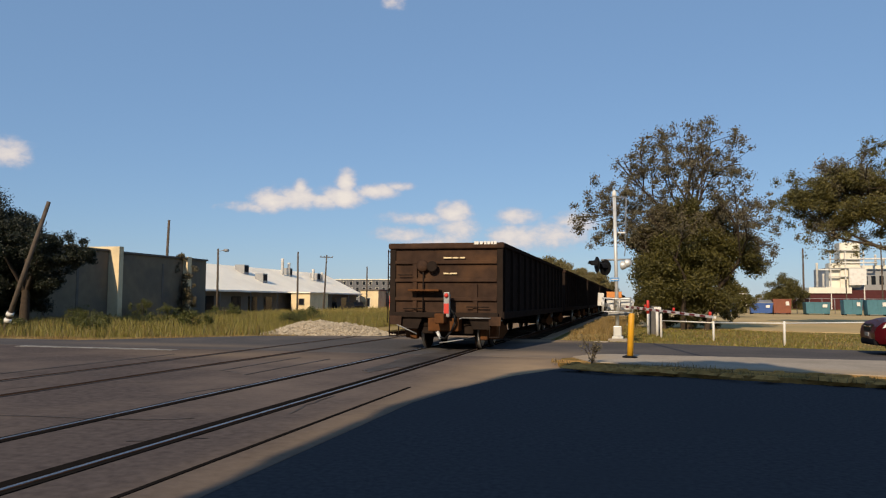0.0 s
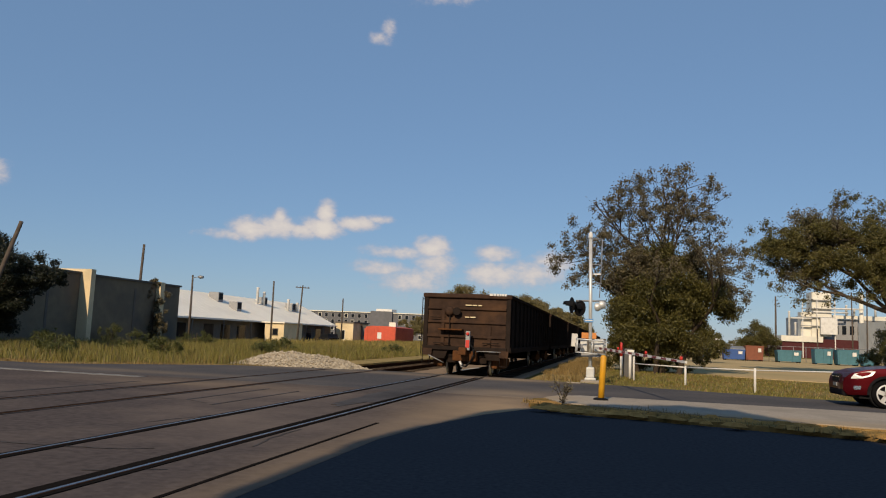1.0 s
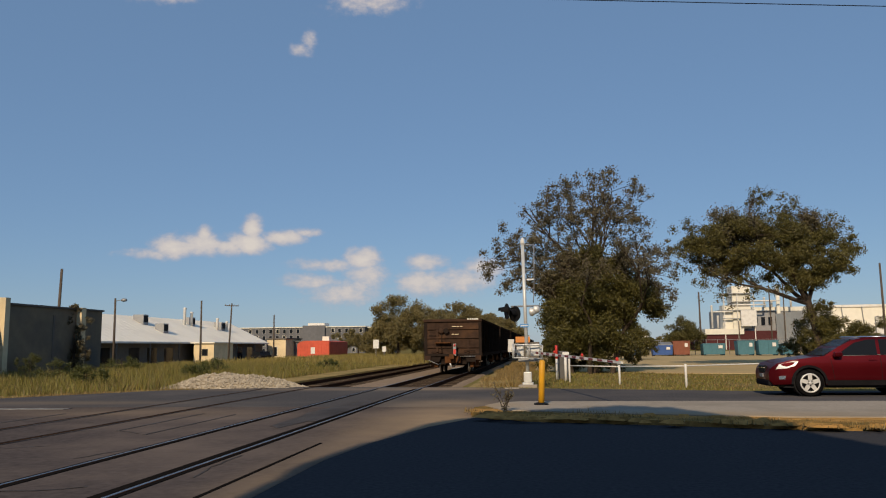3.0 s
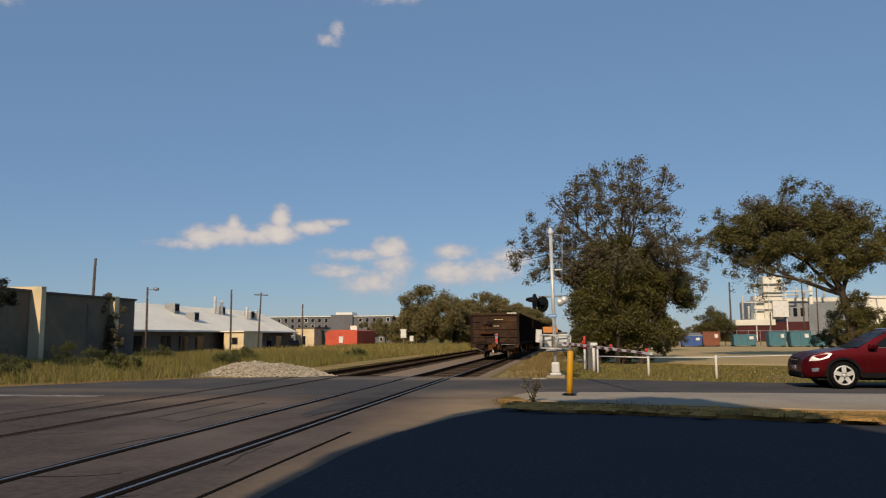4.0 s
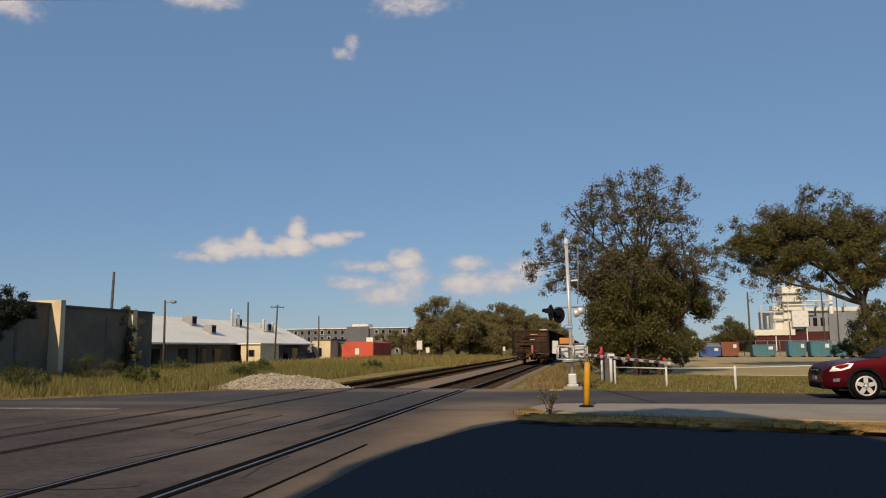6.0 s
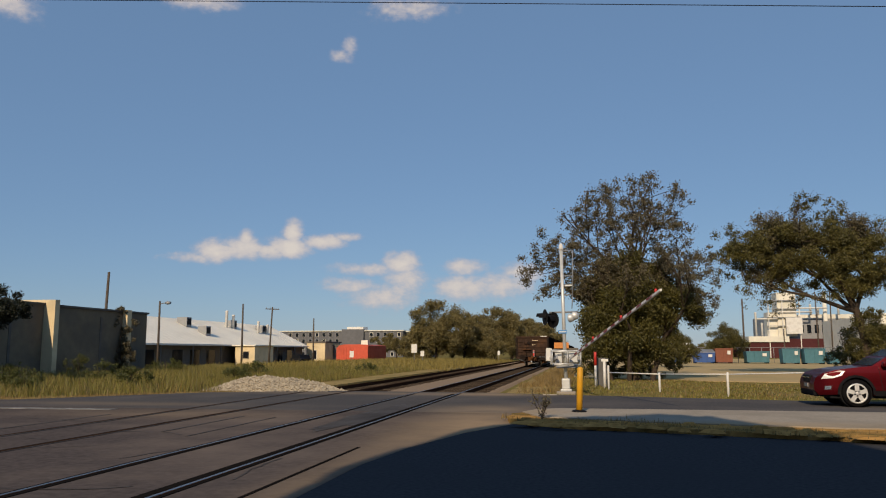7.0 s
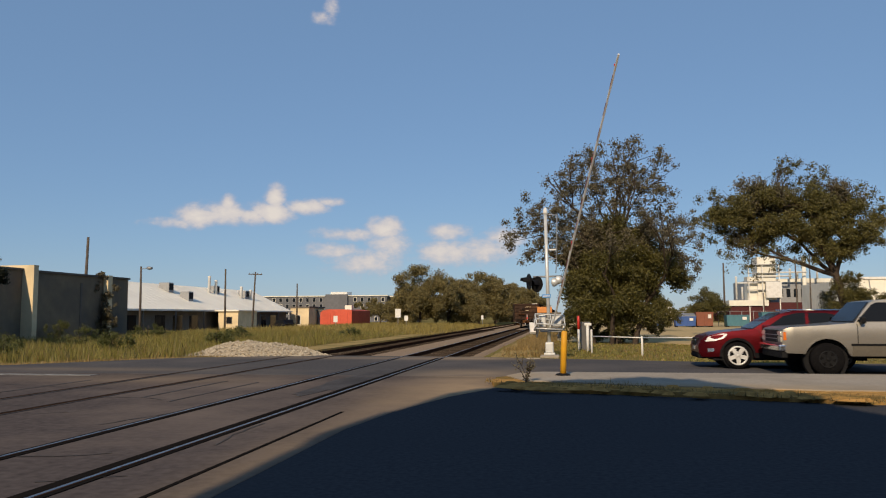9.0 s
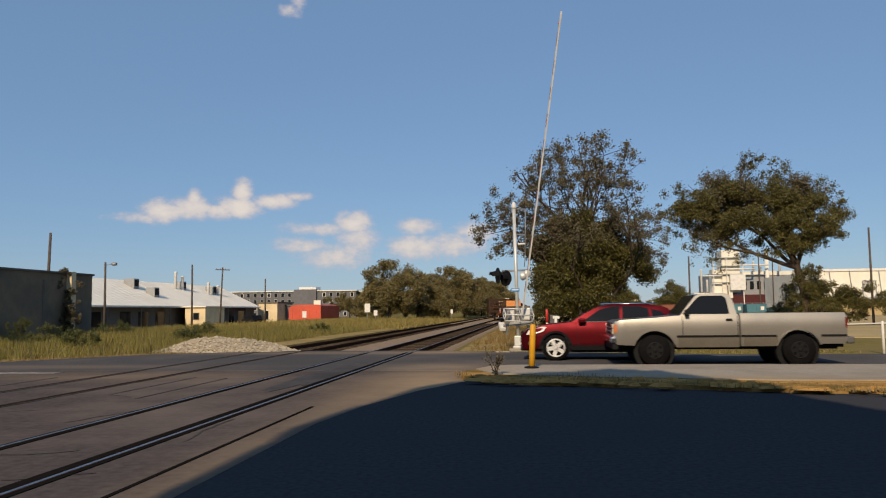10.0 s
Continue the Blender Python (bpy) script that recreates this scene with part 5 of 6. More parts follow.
def factory():
    f = empty("factory", "white and pale blue factory complex behind the yard", "factory")
    part("hall", box(B(), 34.6, 66, 172, 190, -1, 4.0), MAROON, f, "maroon wall")
    part("fascia", box(B(), 34.4, 42.5, 171.6, 190, 3.3, 4.5), PALE, f, "pale fascia band")
    part("shed", box(B(), 40.0, 60, 176, 194, 4.0, 9.0), GREY, f, "blue-grey upper storey")
    part("shed_trim", box(B(), 40.0, 60, 175.8, 176, 8.3, 9.2), PALE, f)
    part("tower", box(B(), 40.6, 44.4, 172.5, 177, 4.5, 13.8), PALE, f, "pale process tower")
    part("tower_annex", box(B(), 38.6, 40.6, 173, 176, 4.5, 9.6), PALE, f)
    for z in (6.6, 8.4, 10.2, 12.0):
        part("tower_deck", box(B(), 38.4, 45.0, 171.9, 172.5, z, z + 0.15), GREY, f, "grey steel deck")
    for x in (38.6, 41.4, 44.8):
        part("tower_leg", box(B(), x, x + 0.2, 171.9, 172.1, 0, 12.2), WHITE, f)
    part("blind", box(B(), 42.0, 45.2, 171.3, 171.9, 5.0, 8.4), WHITE, f, "white panel")
    for i in range(9):
        x = 45.8 + i * 1.5
        part("window", box(B(), x, x + 0.8, 175.9, 176.0, 5.2, 7.0), GLASS, f)
    part("tall_stack", lathe(B(), [(0, 0.45), (14, 0.4)], (50.5, 174, 0), (50.5, 174, 1), 14), PALE, f, "pale stack")
    for i, (x, z0, z1) in enumerate(((36.4, 4.7, 9.4), (37.6, 4.7, 7.2), (47.5, 9.0, 11.0), (49.0, 9.0, 10.2), (53.0, 9.0, 10.6))):
        part("vent_pipe", lathe(B(), [(0, 0.22), (z1 - z0, 0.22), (z1 - z0 + 0.15, 0.3), (z1 - z0 + 0.3, 0.12)], (x, 173.5, z0), (x, 173.5, 99), 10), WHITE, f)
    for x0, x1, z in ((36.4, 40.6, 8.2), (44.4, 50.5, 10.4), (40.6, 47.5, 9.6)):
        part("pipe_bridge", rod(B(), (x0, 172.2, z), (x1, 172.2, z), 0.16), WHITE, f)
    w = empty("warehouse", "large white metal warehouse with bracing and a roller door", "warehouse")
    part("wall", box(B(), 43.0, 90, 122, 150, -1, 6.75), PALE, w, "white metal wall")
    part("eaves", box(B(), 42.8, 90, 121.8, 122, 6.6, 6.95), WHITE, w)
    for x in (44.4, 47.3, 51.5, 56, 60.5, 65):
        part("downpipe", rod(B(), (x + 0.5, 121.85, 0), (x, 121.85, 6.6), 0.07), GREY, w)
    d = part("door", box(B(), 49.2, 50.9, 121.85, 122, 2.4, 5.0), WHITE, w, "framed door")
    part("frame", box(B(), 49.05, 49.2, 121.8, 122, 2.3, 5.1), GREY, d)
    part("frame", box(B(), 50.9, 51.05, 121.8, 122, 2.3, 5.1), GREY, d)
    part("frame", box(B(), 49.2, 50.9, 121.8, 122, 5.0, 5.15), GREY, d)
    part("plinth", box(B(), 42.9, 90, 121.7, 122, -1, 2.3), LOT, w, "tan base wall")
    part("canopy", box(B(), 44, 90, 120.8, 121.7, 2.3, 2.55), GREY, w)


factory()


def low_building():
    # fixed block set in for a distant orange thing that moves off
    o = empty("depot", "small block with an orange band behind the crossing", "building")
    part("wall", box(B(), -3.0, -0.6, 78, 84, -0.5, 1.75), BROWNWALL, o)
    part("orange_band", box(B(), -2.95, -1.5, 77.8, 78, 1.72, 2.3), ORANGE, o, "orange band")
    v = empty("box_trailer", "white parked box trailer behind the yard", "trailer", pose(12.6, 104, 0))
    part("box", box(B(), -1.0, 1.0, 0, 4, 0.9, 2.5, 0.03), WHITE, v)
    part("chassis", box(B(), -0.95, 0.95, 0.1, 3.9, 0.55, 0.9), BLACK, v)
    for x in (-0.85, 0.85):
        part("wheel", lathe(B(), [(0, 0.35), (0.2, 0.35)], (x - 0.1, 0.6, 0.33), (x + 1, 0.6, 0.33), 14), RUBBER, v)


low_building()


def bin_thing(x, y, w, h, d, mat, label, lid=False, tag=True):
    b = empty("waste_container", label, "waste container", pose(x, y, -0.02), "waste containers in the yard")
    bm = prism(B(), [(-w / 2 + 0.08, 0.12), (w / 2 - 0.08, 0.12), (w / 2, h), (-w / 2, h)], "y", 0, d)
    part("body", bm, mat, b)
    part("rim", box(B(), -w / 2 - 0.04, w / 2 + 0.04, -0.04, 0.03, h - 0.08, h + 0.03), mat, b)
    for i in range(max(2, int(w / 0.6))):
        xx = -w / 2 + 0.25 + i * (w - 0.5) / max(1, int(w / 0.6) - 1)
        part("rib", box(B(), xx - 0.05, xx + 0.05, -0.06, 0.01, 0.15, h - 0.08), mat, b)
    for xx in (-w / 2 + 0.2, w / 2 - 0.2):
        part("foot", box(B(), xx - 0.1, xx + 0.1, 0.1, d - 0.1, 0.0, 0.12), BLACK, b)
    if lid:
        part("lid", prism(B(), [(0, h + 0.03), (d, h + 0.35), (d, h + 0.42), (0, h + 0.1)], "x", -w / 2, w / 2), GREY, b, "raised grey lid")
    if tag:
        part("plate", box(B(), w * 0.18, w * 0.36, -0.09, -0.06, h * 0.6, h * 0.85), WHITE, b, "small white plate")


bin_thing(14.0, 95, 2.4, 1.25, 1.6, BLUE, "blue steel waste container with a raised lid", True)
bin_thing(16.3, 95.5, 2.0, 1.75, 1.8, BROWNBIN, "rust-brown steel waste container")
bin_thing(10.2, 94, 1.8, 1.4, 1.6, BLUE, "dark blue waste container under the tree", True)
bin_thing(20.0, 95, 2.6, 1.4, 1.8, TEAL, "pale teal steel waste container")
bin_thing(22.9, 92, 1.9, 1.7, 1.6, TEAL, "teal steel waste container with ribs")
bin_thing(25.1, 91, 2.2, 1.7, 1.6, TEAL, "teal steel waste container with ribs")
bin_thing(26.9, 90, 1.3, 1.3, 1.4, TEAL, "small teal waste container")


def chain_fence():
    f = empty("mesh_fence", "thin grey post fence along the back of the yard", "fence")
    for i in range(16):
        part("fence_post", rod(B(), (9 + i * 1.4, 100.5, -0.1), (9 + i * 1.4, 100.5, 1.9), 0.04, seg=5), GREY, f)
    part("top_rail", rod(B(), (9, 100.5, 1.85), (30, 100.5, 1.85), 0.03, seg=5), GREY, f)


chain_fence()


def shade_block():
    """An unseen tall block, added behind the camera so that its shade lies over the yard."""
    b = empty("corner_building", "unseen block added behind the yard to cast shade", "building")
    k, s = math.tan(radians(SUN_EL)), math.tan(radians(180 - SUN_AZ))
    r = random.Random(4)

    def at(x, reach):
        """The point on the block's top whose shade falls at x, reach metres ahead."""
        return x + (reach + 6) * s, (reach + 6) * k
    base = (9.4 + 6) * k
    inner = -2.84
    part("wall", box(B(), inner, 40, -16, -6, -0.2, base), TILTWALL, b)
    # ground points of the wanted shadow edge; the block's top is cut to them
    steps = [(-2.92, 9.5), (-2.80, 9.7), (-2.76, 11.4), (-2.55, 11.7), (-2.42, 12.2), (-2.3, 13.6), (-1.98, 14.9), (-1.5, 15.8), (-0.67, 16.0), (0.3, 16.6), (1.4, 17.2), (2.0, 17.4), (2.65, 16.9), (3.0, 15.9),
             (3.45, 15.2), (3.95, 14.3), (4.1, 13.6), (4.3, 12.5), (4.5, 11.8), (4.75, 11.3), (6.0, 10.2), (9.0, 9.5)]
    xs = [-2.92 + 0.12 * i for i in range(100)]
    prof = [at(x, float(np.interp(x, [p[0] for p in steps], [p[1] for p in steps])) + 0.22 * math.sin(x * 9.0) * math.sin(x * 4.1 + 1.0) + r.uniform(-0.15, 0.15)) for x in xs]
    for (x0, h0), (x1, h1) in zip(prof, prof[1:]):
        if x1 - x0 > 0.02 and min(h0, h1) > base:
            part("parapet", prism(B(), [(x0, base), (x1, base), (x1, h1), (x0, h0)], "y", -6.6, -6), TILTWALL, b)
    rows = int(base / 0.25)
    for i in range(rows):
        z = base * i / rows
        x = at(-2.92 + r.uniform(-0.05, 0.05), z / k - 6)[0]
        part("edge_block", box(B(), x, max(inner, x + 0.1), -6.5, -6, z, base * (i + 1) / rows), TILTWALL, b)


shade_block()


# ---------------------------------------------------------------- vehicles
def crease(bm, limit=0.55):
    bm.normal_update()
    for f in bm.faces:
        f.smooth = True
    for e in bm.edges:
        e.smooth = len(e.link_faces) == 2 and e.calc_face_angle(9.0) < limit
    return bm


def cut(bm, axis, at):
    no = {"x": (1, 0, 0), "y": (0, 1, 0), "z": (0, 0, 1)}[axis]
    for c in at:
        bmesh.ops.bisect_plane(bm, geom=bm.verts[:] + bm.edges[:] + bm.faces[:], dist=0.0005, plane_co=tuple(n * c for n in no), plane_no=no)
    return bm


def shaped(bm, fn):
    for v in bm.verts:
        v.co.y *= fn(v.co.x, v.co.z)
    return bm


def arch(cx, r, z0, n=10):
    """Points of a wheel arch, from its rear foot over the top to its front foot."""
    a0 = math.asin((z0 - 0.36) / r)
    return [(cx + r * math.cos(a0 + (math.pi - 2 * a0) * i / n), 0.36 + r * math.sin(a0 + (math.pi - 2 * a0) * i / n)) for i in range(n + 1)]


def tyre_wheel(name, parent, x, y, r, rim_r, width, rim_mat, spokes, out):
    """A wheel about its own axle, so that it can roll."""
    w = part(name, lathe(B(), [(0, rim_r), (0.015, r * 0.93), (0.05, r), (width - 0.05, r), (width - 0.015, r * 0.93), (width, rim_r)], (0, -width / 2, 0), (0, 1, 0), 28), RUBBER, parent, "black tyre", pose(x, y, r))
    face = -1 if out < 0 else 1
    yy = face * (width / 2 - 0.012)
    part("rim", lathe(B(), [(0, rim_r * 0.98), (0.03, rim_r), (0.035, rim_r * 0.86), (0.012, rim_r * 0.82)], (0, yy - 0.012 * face, 0), (0, yy + face, 0), 24), rim_mat, w)
    part("brake_disc", lathe(B(), [(0, rim_r * 0.84), (0.006, rim_r * 0.84)], (0, yy - 0.03 * face, 0), (0, yy + face, 0), 20), BLACK, w)
    for k in range(spokes):
        a = 2 * math.pi * k / spokes
        bm = B()
        hw0, hw1 = 0.05 * rim_r / 0.23, 0.03 * rim_r / 0.23
        q = Matrix.Rotation(a, 4, "Y")
        vs = []
        for yv in (yy - 0.02 * face, yy + 0.022 * face):
            vs.append([bm.verts.new(q @ Vector(p)) for p in ((-hw0, yv, 0.03), (hw0, yv, 0.03), (hw1 * 1.5, yv, rim_r * 0.9), (-hw1 * 1.5, yv, rim_r * 0.9))])
        bm.faces.new(vs[0]), bm.faces.new(vs[1])
        for i in range(4):
            bm.faces.new((vs[0][i], vs[0][(i + 1) % 4], vs[1][(i + 1) % 4], vs[1][i]))
        part("spoke", bm, rim_mat, w)
    part("hub_cap", lathe(B(), [(0, 0.05), (0.03, 0.045), (0.04, 0.02)], (0, yy - 0.005 * face, 0), (0, yy + face, 0), 12), rim_mat, w)
    return w


def panel(name, outline, fn, half, mat, parent, label="", thick=0.012, side=-1):
    """A thin panel on a vehicle's side, following its curve."""
    lo, hi = sorted((side * (half - 0.01), side * (half + thick)))
    bm = prism(B(), outline, "y", lo, hi)
    cut(bm, "z", (0.5, 0.55, 0.6, 0.65, 0.7, 0.8, 0.9, 1.0, 1.1, 1.2, 1.35, 1.5))
    return part(name, shaped(bm, fn), mat, parent, label)


def slab(name, pts, thick, mat, parent, label=""):
    """A plate through four corner points, thickened along its normal."""
    bm = B()
    bm.faces.new([bm.verts.new(p) for p in pts])
    bmesh.ops.recalc_face_normals(bm, faces=bm.faces[:])
    bmesh.ops.solidify(bm, geom=bm.faces[:], thickness=thick)
    return part(name, bm, mat, parent, label)


def crossover():
    c = empty("car", "dark red small crossover car with silver five-spoke wheels", "car", pose(6.83, 22.1, 0.004))

    def low(x, z):
        k = 1.0 - 0.10 * max(0, (z - 0.72) / 0.4) ** 2 - 0.10 * max(0, (0.45 - z) / 0.25) ** 2
        if x < -0.25:
            k *= 1 - 0.27 * ((-0.25 - x) / 0.72) ** 2.4
        if x > 2.75:
            k *= 1 - 0.28 * ((x - 2.75) / 0.65) ** 2
        return k

    def high(x, z):
        k = 1.0 - 0.235 * max(0, (z - 1.0) / 0.55) - 0.06 * max(0, (z - 1.44) / 0.1) ** 2
        if x < 1.0:
            k *= 1 - 0.05 * (1.0 - x)
        if x > 2.5:
            k *= 1 - 0.14 * ((x - 2.5) / 0.8) ** 2
        return k
    out = [(-0.86, 0.30), (-0.95, 0.42), (-0.955, 0.60), (-0.91, 0.73), (-0.78, 0.85), (-0.45, 0.94), (0.0, 1.00), (0.42, 1.045), (1.6, 1.04), (2.6, 1.09), (3.22, 1.12), (3.33, 1.0), (3.38, 0.7), (3.36, 0.42), (3.28, 0.34)]
    out += arch(2.555, 0.40, 0.32) + [(2.12, 0.29), (0.43, 0.29)] + arch(0.0, 0.40, 0.32)
    bm = prism(B(), out, "y", -0.875, 0.875)
    cut(bm, "z", (0.36, 0.45, 0.55, 0.65, 0.75, 0.85, 0.93, 1.0, 1.06))
    cut(bm, "x", (-0.8, -0.7, -0.55, -0.4, -0.25, 0.2, 0.8, 1.5, 2.2, 2.8, 2.95, 3.1, 3.25))
    part("body", crease(shaped(bm, low)), SUVRED, c, "glossy dark red bodywork")
    gh = [(0.40, 1.02), (0.80, 1.27), (1.15, 1.44), (1.45, 1.51), (1.9, 1.54), (2.4, 1.53), (2.85, 1.475), (3.05, 1.40), (3.18, 1.26), (3.26, 1.07)]
    bm = prism(B(), gh, "y", -0.80, 0.80)
    cut(bm, "z", (1.15, 1.25, 1.35, 1.45, 1.52, 1.57))
    cut(bm, "x", (0.8, 1.2, 1.6, 2.0, 2.4, 2.7, 2.9, 3.1))
    part("cabin", crease(shaped(bm, high)), SUVRED, c, "dark red roof and pillars")
    for side in (-1, 1):
        panel("side_window", [(0.74, 1.06), (1.22, 1.38), (1.56, 1.46), (1.76, 1.465), (1.74, 1.06)], high, 0.80, GLASS, c, "dark front window", 0.012, side)
        panel("side_window", [(1.82, 1.06), (1.84, 1.465), (2.30, 1.455), (2.52, 1.40), (2.56, 1.11)], high, 0.80, GLASS, c, "dark rear window", 0.012, side)
        panel("side_window", [(2.63, 1.13), (2.60, 1.38), (2.86, 1.32), (3.00, 1.16)], high, 0.80, GLASS, c, "dark quarter window", 0.012, side)
        panel("belt_trim", [(0.70, 1.035), (0.70, 1.055), (2.6, 1.095), (3.02, 1.15), (3.02, 1.13), (2.6, 1.075)], high, 0.80, DULL, c, "dull chrome belt line", 0.012, side)
        panel("sill_trim", [(0.44, 0.285), (0.44, 0.42), (2.13, 0.42), (2.13, 0.285)], low, 0.875, PLASTIC, c, "dark plastic sill", 0.01, side)
        panel("door_seam", [(1.78, 0.43), (1.78, 1.03), (1.79, 1.03), (1.79, 0.43)], low, 0.875, BLACK, c, "", 0.003, side)
        panel("door_seam", [(0.62, 0.43), (0.55, 1.02), (0.56, 1.02), (0.63, 0.43)], low, 0.875, BLACK, c, "", 0.003, side)
        for x in (1.50, 2.36):
            panel("door_handle", [(x, 0.93), (x, 0.965), (x + 0.2, 0.97), (x + 0.2, 0.935)], low, 0.875, SUVRED, c, "", 0.03, side)
        for cx in (0.0, 2.555):
            ring = arch(cx, 0.455, 0.32) + arch(cx, 0.395, 0.32)[::-1]
            panel("arch_trim", ring, low, 0.875, PLASTIC, c, "dark plastic arch lip", 0.012, side)
        bm = box(B(), 0.62, 0.82, min(side * 0.86, side * 1.02), max(side * 0.86, side * 1.02), 1.02, 1.15, 0.035)
        part("mirror", bm, SUVRED, c, "dark red door mirror")
        panel("headlamp", [(-0.80, 0.71), (-0.72, 0.84), (-0.36, 0.93), (-0.24, 0.915), (-0.34, 0.80), (-0.55, 0.73)], low, 0.875, HEADLAMP, c, "clear headlamp", 0.014, side)
        panel("tail_lamp", [(2.98, 0.92), (3.05, 1.14), (3.25, 1.14), (3.30, 0.92)], low, 0.875, TAILRED, c, "red tail lamp", 0.014, side)
        panel("fog_lamp", [(-0.74, 0.44), (-0.74, 0.53), (-0.58, 0.54), (-0.60, 0.45)], low, 0.875, CHROME, c, "chrome fog lamp surround", 0.012, side)
        part("roof_rail", rod(B(), (1.35, side * 0.60, 1.535), (2.75, side * 0.59, 1.53), 0.02), CHROME, c, "chrome roof rail")
        part("wheel_well", lathe(B(), [(0, 0.385), (0.28, 0.385)], (0.0, side * 0.52, 0.36), (0, side * 9, 0.36), 20), BLACK, c)
        part("wheel_well", lathe(B(), [(0, 0.385), (0.28, 0.385)], (2.555, side * 0.52, 0.36), (2.555, side * 9, 0.36), 20), BLACK, c)
    slab("windscreen", [(0.44, -0.70, 1.05), (0.44, 0.70, 1.05), (1.18, 0.575, 1.462), (1.18, -0.575, 1.462)], 0.014, GLASS, c, "dark windscreen")
    slab("rear_window", [(3.262, -0.58, 1.11), (3.262, 0.58, 1.11), (3.075, 0.52, 1.40), (3.075, -0.52, 1.40)], 0.014, GLASS, c, "dark rear window")
    part("grille", box(B(), -0.965, -0.87, -0.30, 0.30, 0.60, 0.80, 0.03), BLACK, c, "dark grille")
    part("grille_bar", box(B(), -0.975, -0.95, -0.31, 0.31, 0.725, 0.75, 0.005), CHROME, c, "chrome grille bar")
    part("number_plate", box(B(), -0.98, -0.955, -0.15, 0.15, 0.49, 0.58), GREY, c, "blank plate")
    part("bumper_skirt", box(B(), -0.965, -0.70, -0.62, 0.62, 0.26, 0.44, 0.05), PLASTIC, c, "dark lower bumper")
    part("floor", box(B(), -0.6, 3.2, -0.74, 0.74, 0.22, 0.34), BLACK, c)
    wheels = [tyre_wheel("wheel", c, x, y, 0.35, 0.255, 0.215, RIM, 5, y) for x in (0.0, 2.555) for y in (-0.79, 0.79)]
    return c, wheels


def pickup():
    t = empty("pickup_truck", "champagne two-tone old pickup truck with black wheels", "pickup truck", pose(17.0, 20.0, 0.004))

    def low(x, z):
        k = 1.0 - 0.055 * max(0, (z - 0.93) / 0.3) ** 2 - 0.045 * max(0, (0.93 - z) / 0.4) ** 2
        if x < -0.7:
            k *= 1 - 0.07 * ((-0.7 - x) / 0.3) ** 2
        return k

    def high(x, z):
        return 1.0 - 0.22 * max(0, (z - 1.2) / 0.56)
    cabline = [(-0.90, 0.52), (-0.97, 0.62), (-0.97, 1.00), (-0.93, 1.08), (-0.80, 1.12), (0.0, 1.17), (0.62, 1.22), (1.98, 1.235), (1.98, 0.45), (0.53, 0.45)] + arch(0.0, 0.50, 0.5)
    bm = prism(B(), cabline, "y", -0.965, 0.965)
    cut(bm, "z", (0.6, 0.72, 0.85, 0.95, 1.05, 1.12, 1.18)), cut(bm, "x", (-0.9, -0.8, -0.7, 0.6, 1.3))
    part("cab_body", crease(shaped(bm, low)), CHAMPAGNE, t, "champagne front wings, hood and doors")
    gh = [(0.60, 1.19), (0.83, 1.47), (1.02, 1.685), (1.12, 1.735), (1.4, 1.76), (1.7, 1.755), (1.83, 1.71), (1.89, 1.58), (1.95, 1.21)]
    bm = prism(B(), gh, "y", -0.90, 0.90)
    cut(bm, "z", (1.3, 1.4, 1.5, 1.6, 1.68, 1.73))
    part("cab_roof", crease(shaped(bm, high)), CHAMPAGNE, t, "champagne roof and pillars")
    slab("windscreen", [(0.63, -0.80, 1.245), (0.63, 0.80, 1.245), (1.03, 0.66, 1.705), (1.03, -0.66, 1.705)], 0.014, GLASS, t, "dark windscreen")
    slab("rear_window", [(1.955, -0.62, 1.28), (1.955, 0.62, 1.28), (1.90, 0.56, 1.62), (1.90, -0.56, 1.62)], 0.012, GLASS, t)
    # load bed: two sides, front wall, floor, tailgate
    bedline = [(2.01, 0.47), (2.01, 1.255), (4.40, 1.255), (4.43, 1.15), (4.42, 0.60), (4.38, 0.52), (3.86, 0.52)] + arch(3.34, 0.50, 0.5) + [(2.82, 0.47)]
    for side in (-1, 1):
        lo, hi = sorted((side * 0.80, side * 0.965))
        bm = prism(B(), bedline, "y", lo, hi)
        cut(bm, "z", (0.6, 0.72, 0.85, 0.95, 1.05, 1.15, 1.22))
        part("bed_side", crease(shaped(bm, low)), CHAMPAGNE, t, "champagne bed side")
    part("bed_floor", box(B(), 2.01, 4.38, -0.80, 0.80, 0.68, 0.74), GREY, t)
    part("bed_front", box(B(), 2.01, 2.06, -0.80, 0.80, 0.74, 1.25), CHAMPAGNE, t)
    part("tailgate", box(B(), 4.35, 4.42, -0.79, 0.79, 0.66, 1.25, 0.01), CHAMPAGNE, t)
    for side in (-1, 1):
        panel("side_window", [(0.68, 1.25), (1.06, 1.64), (1.16, 1.69), (1.66, 1.69), (1.74, 1.62), (1.78, 1.25)], high, 0.90, GLASS, t, "dark door window", 0.010, side)
        panel("lower_stripe", [(0.52, 0.690), (0.52, 0.740), (1.98, 0.740), (1.98, 0.690)], low, 0.965, BLACK, t, "black body-side moulding", 0.012, side)
        panel("lower_stripe", [(2.02, 0.690), (2.02, 0.740), (2.84, 0.740), (2.84, 0.690)], low, 0.965, BLACK, t, "black body-side moulding", 0.012, side)
        panel("lower_stripe", [(3.84, 0.690), (3.84, 0.740), (4.42, 0.740), (4.42, 0.690)], low, 0.965, BLACK, t, "black body-side moulding", 0.012, side)
        panel("rocker_panel", [(0.55, 0.45), (0.55, 0.70), (1.98, 0.70), (1.98, 0.45)], low, 0.965, ROCKER, t, "darker lower two-tone panel", 0.004, side)
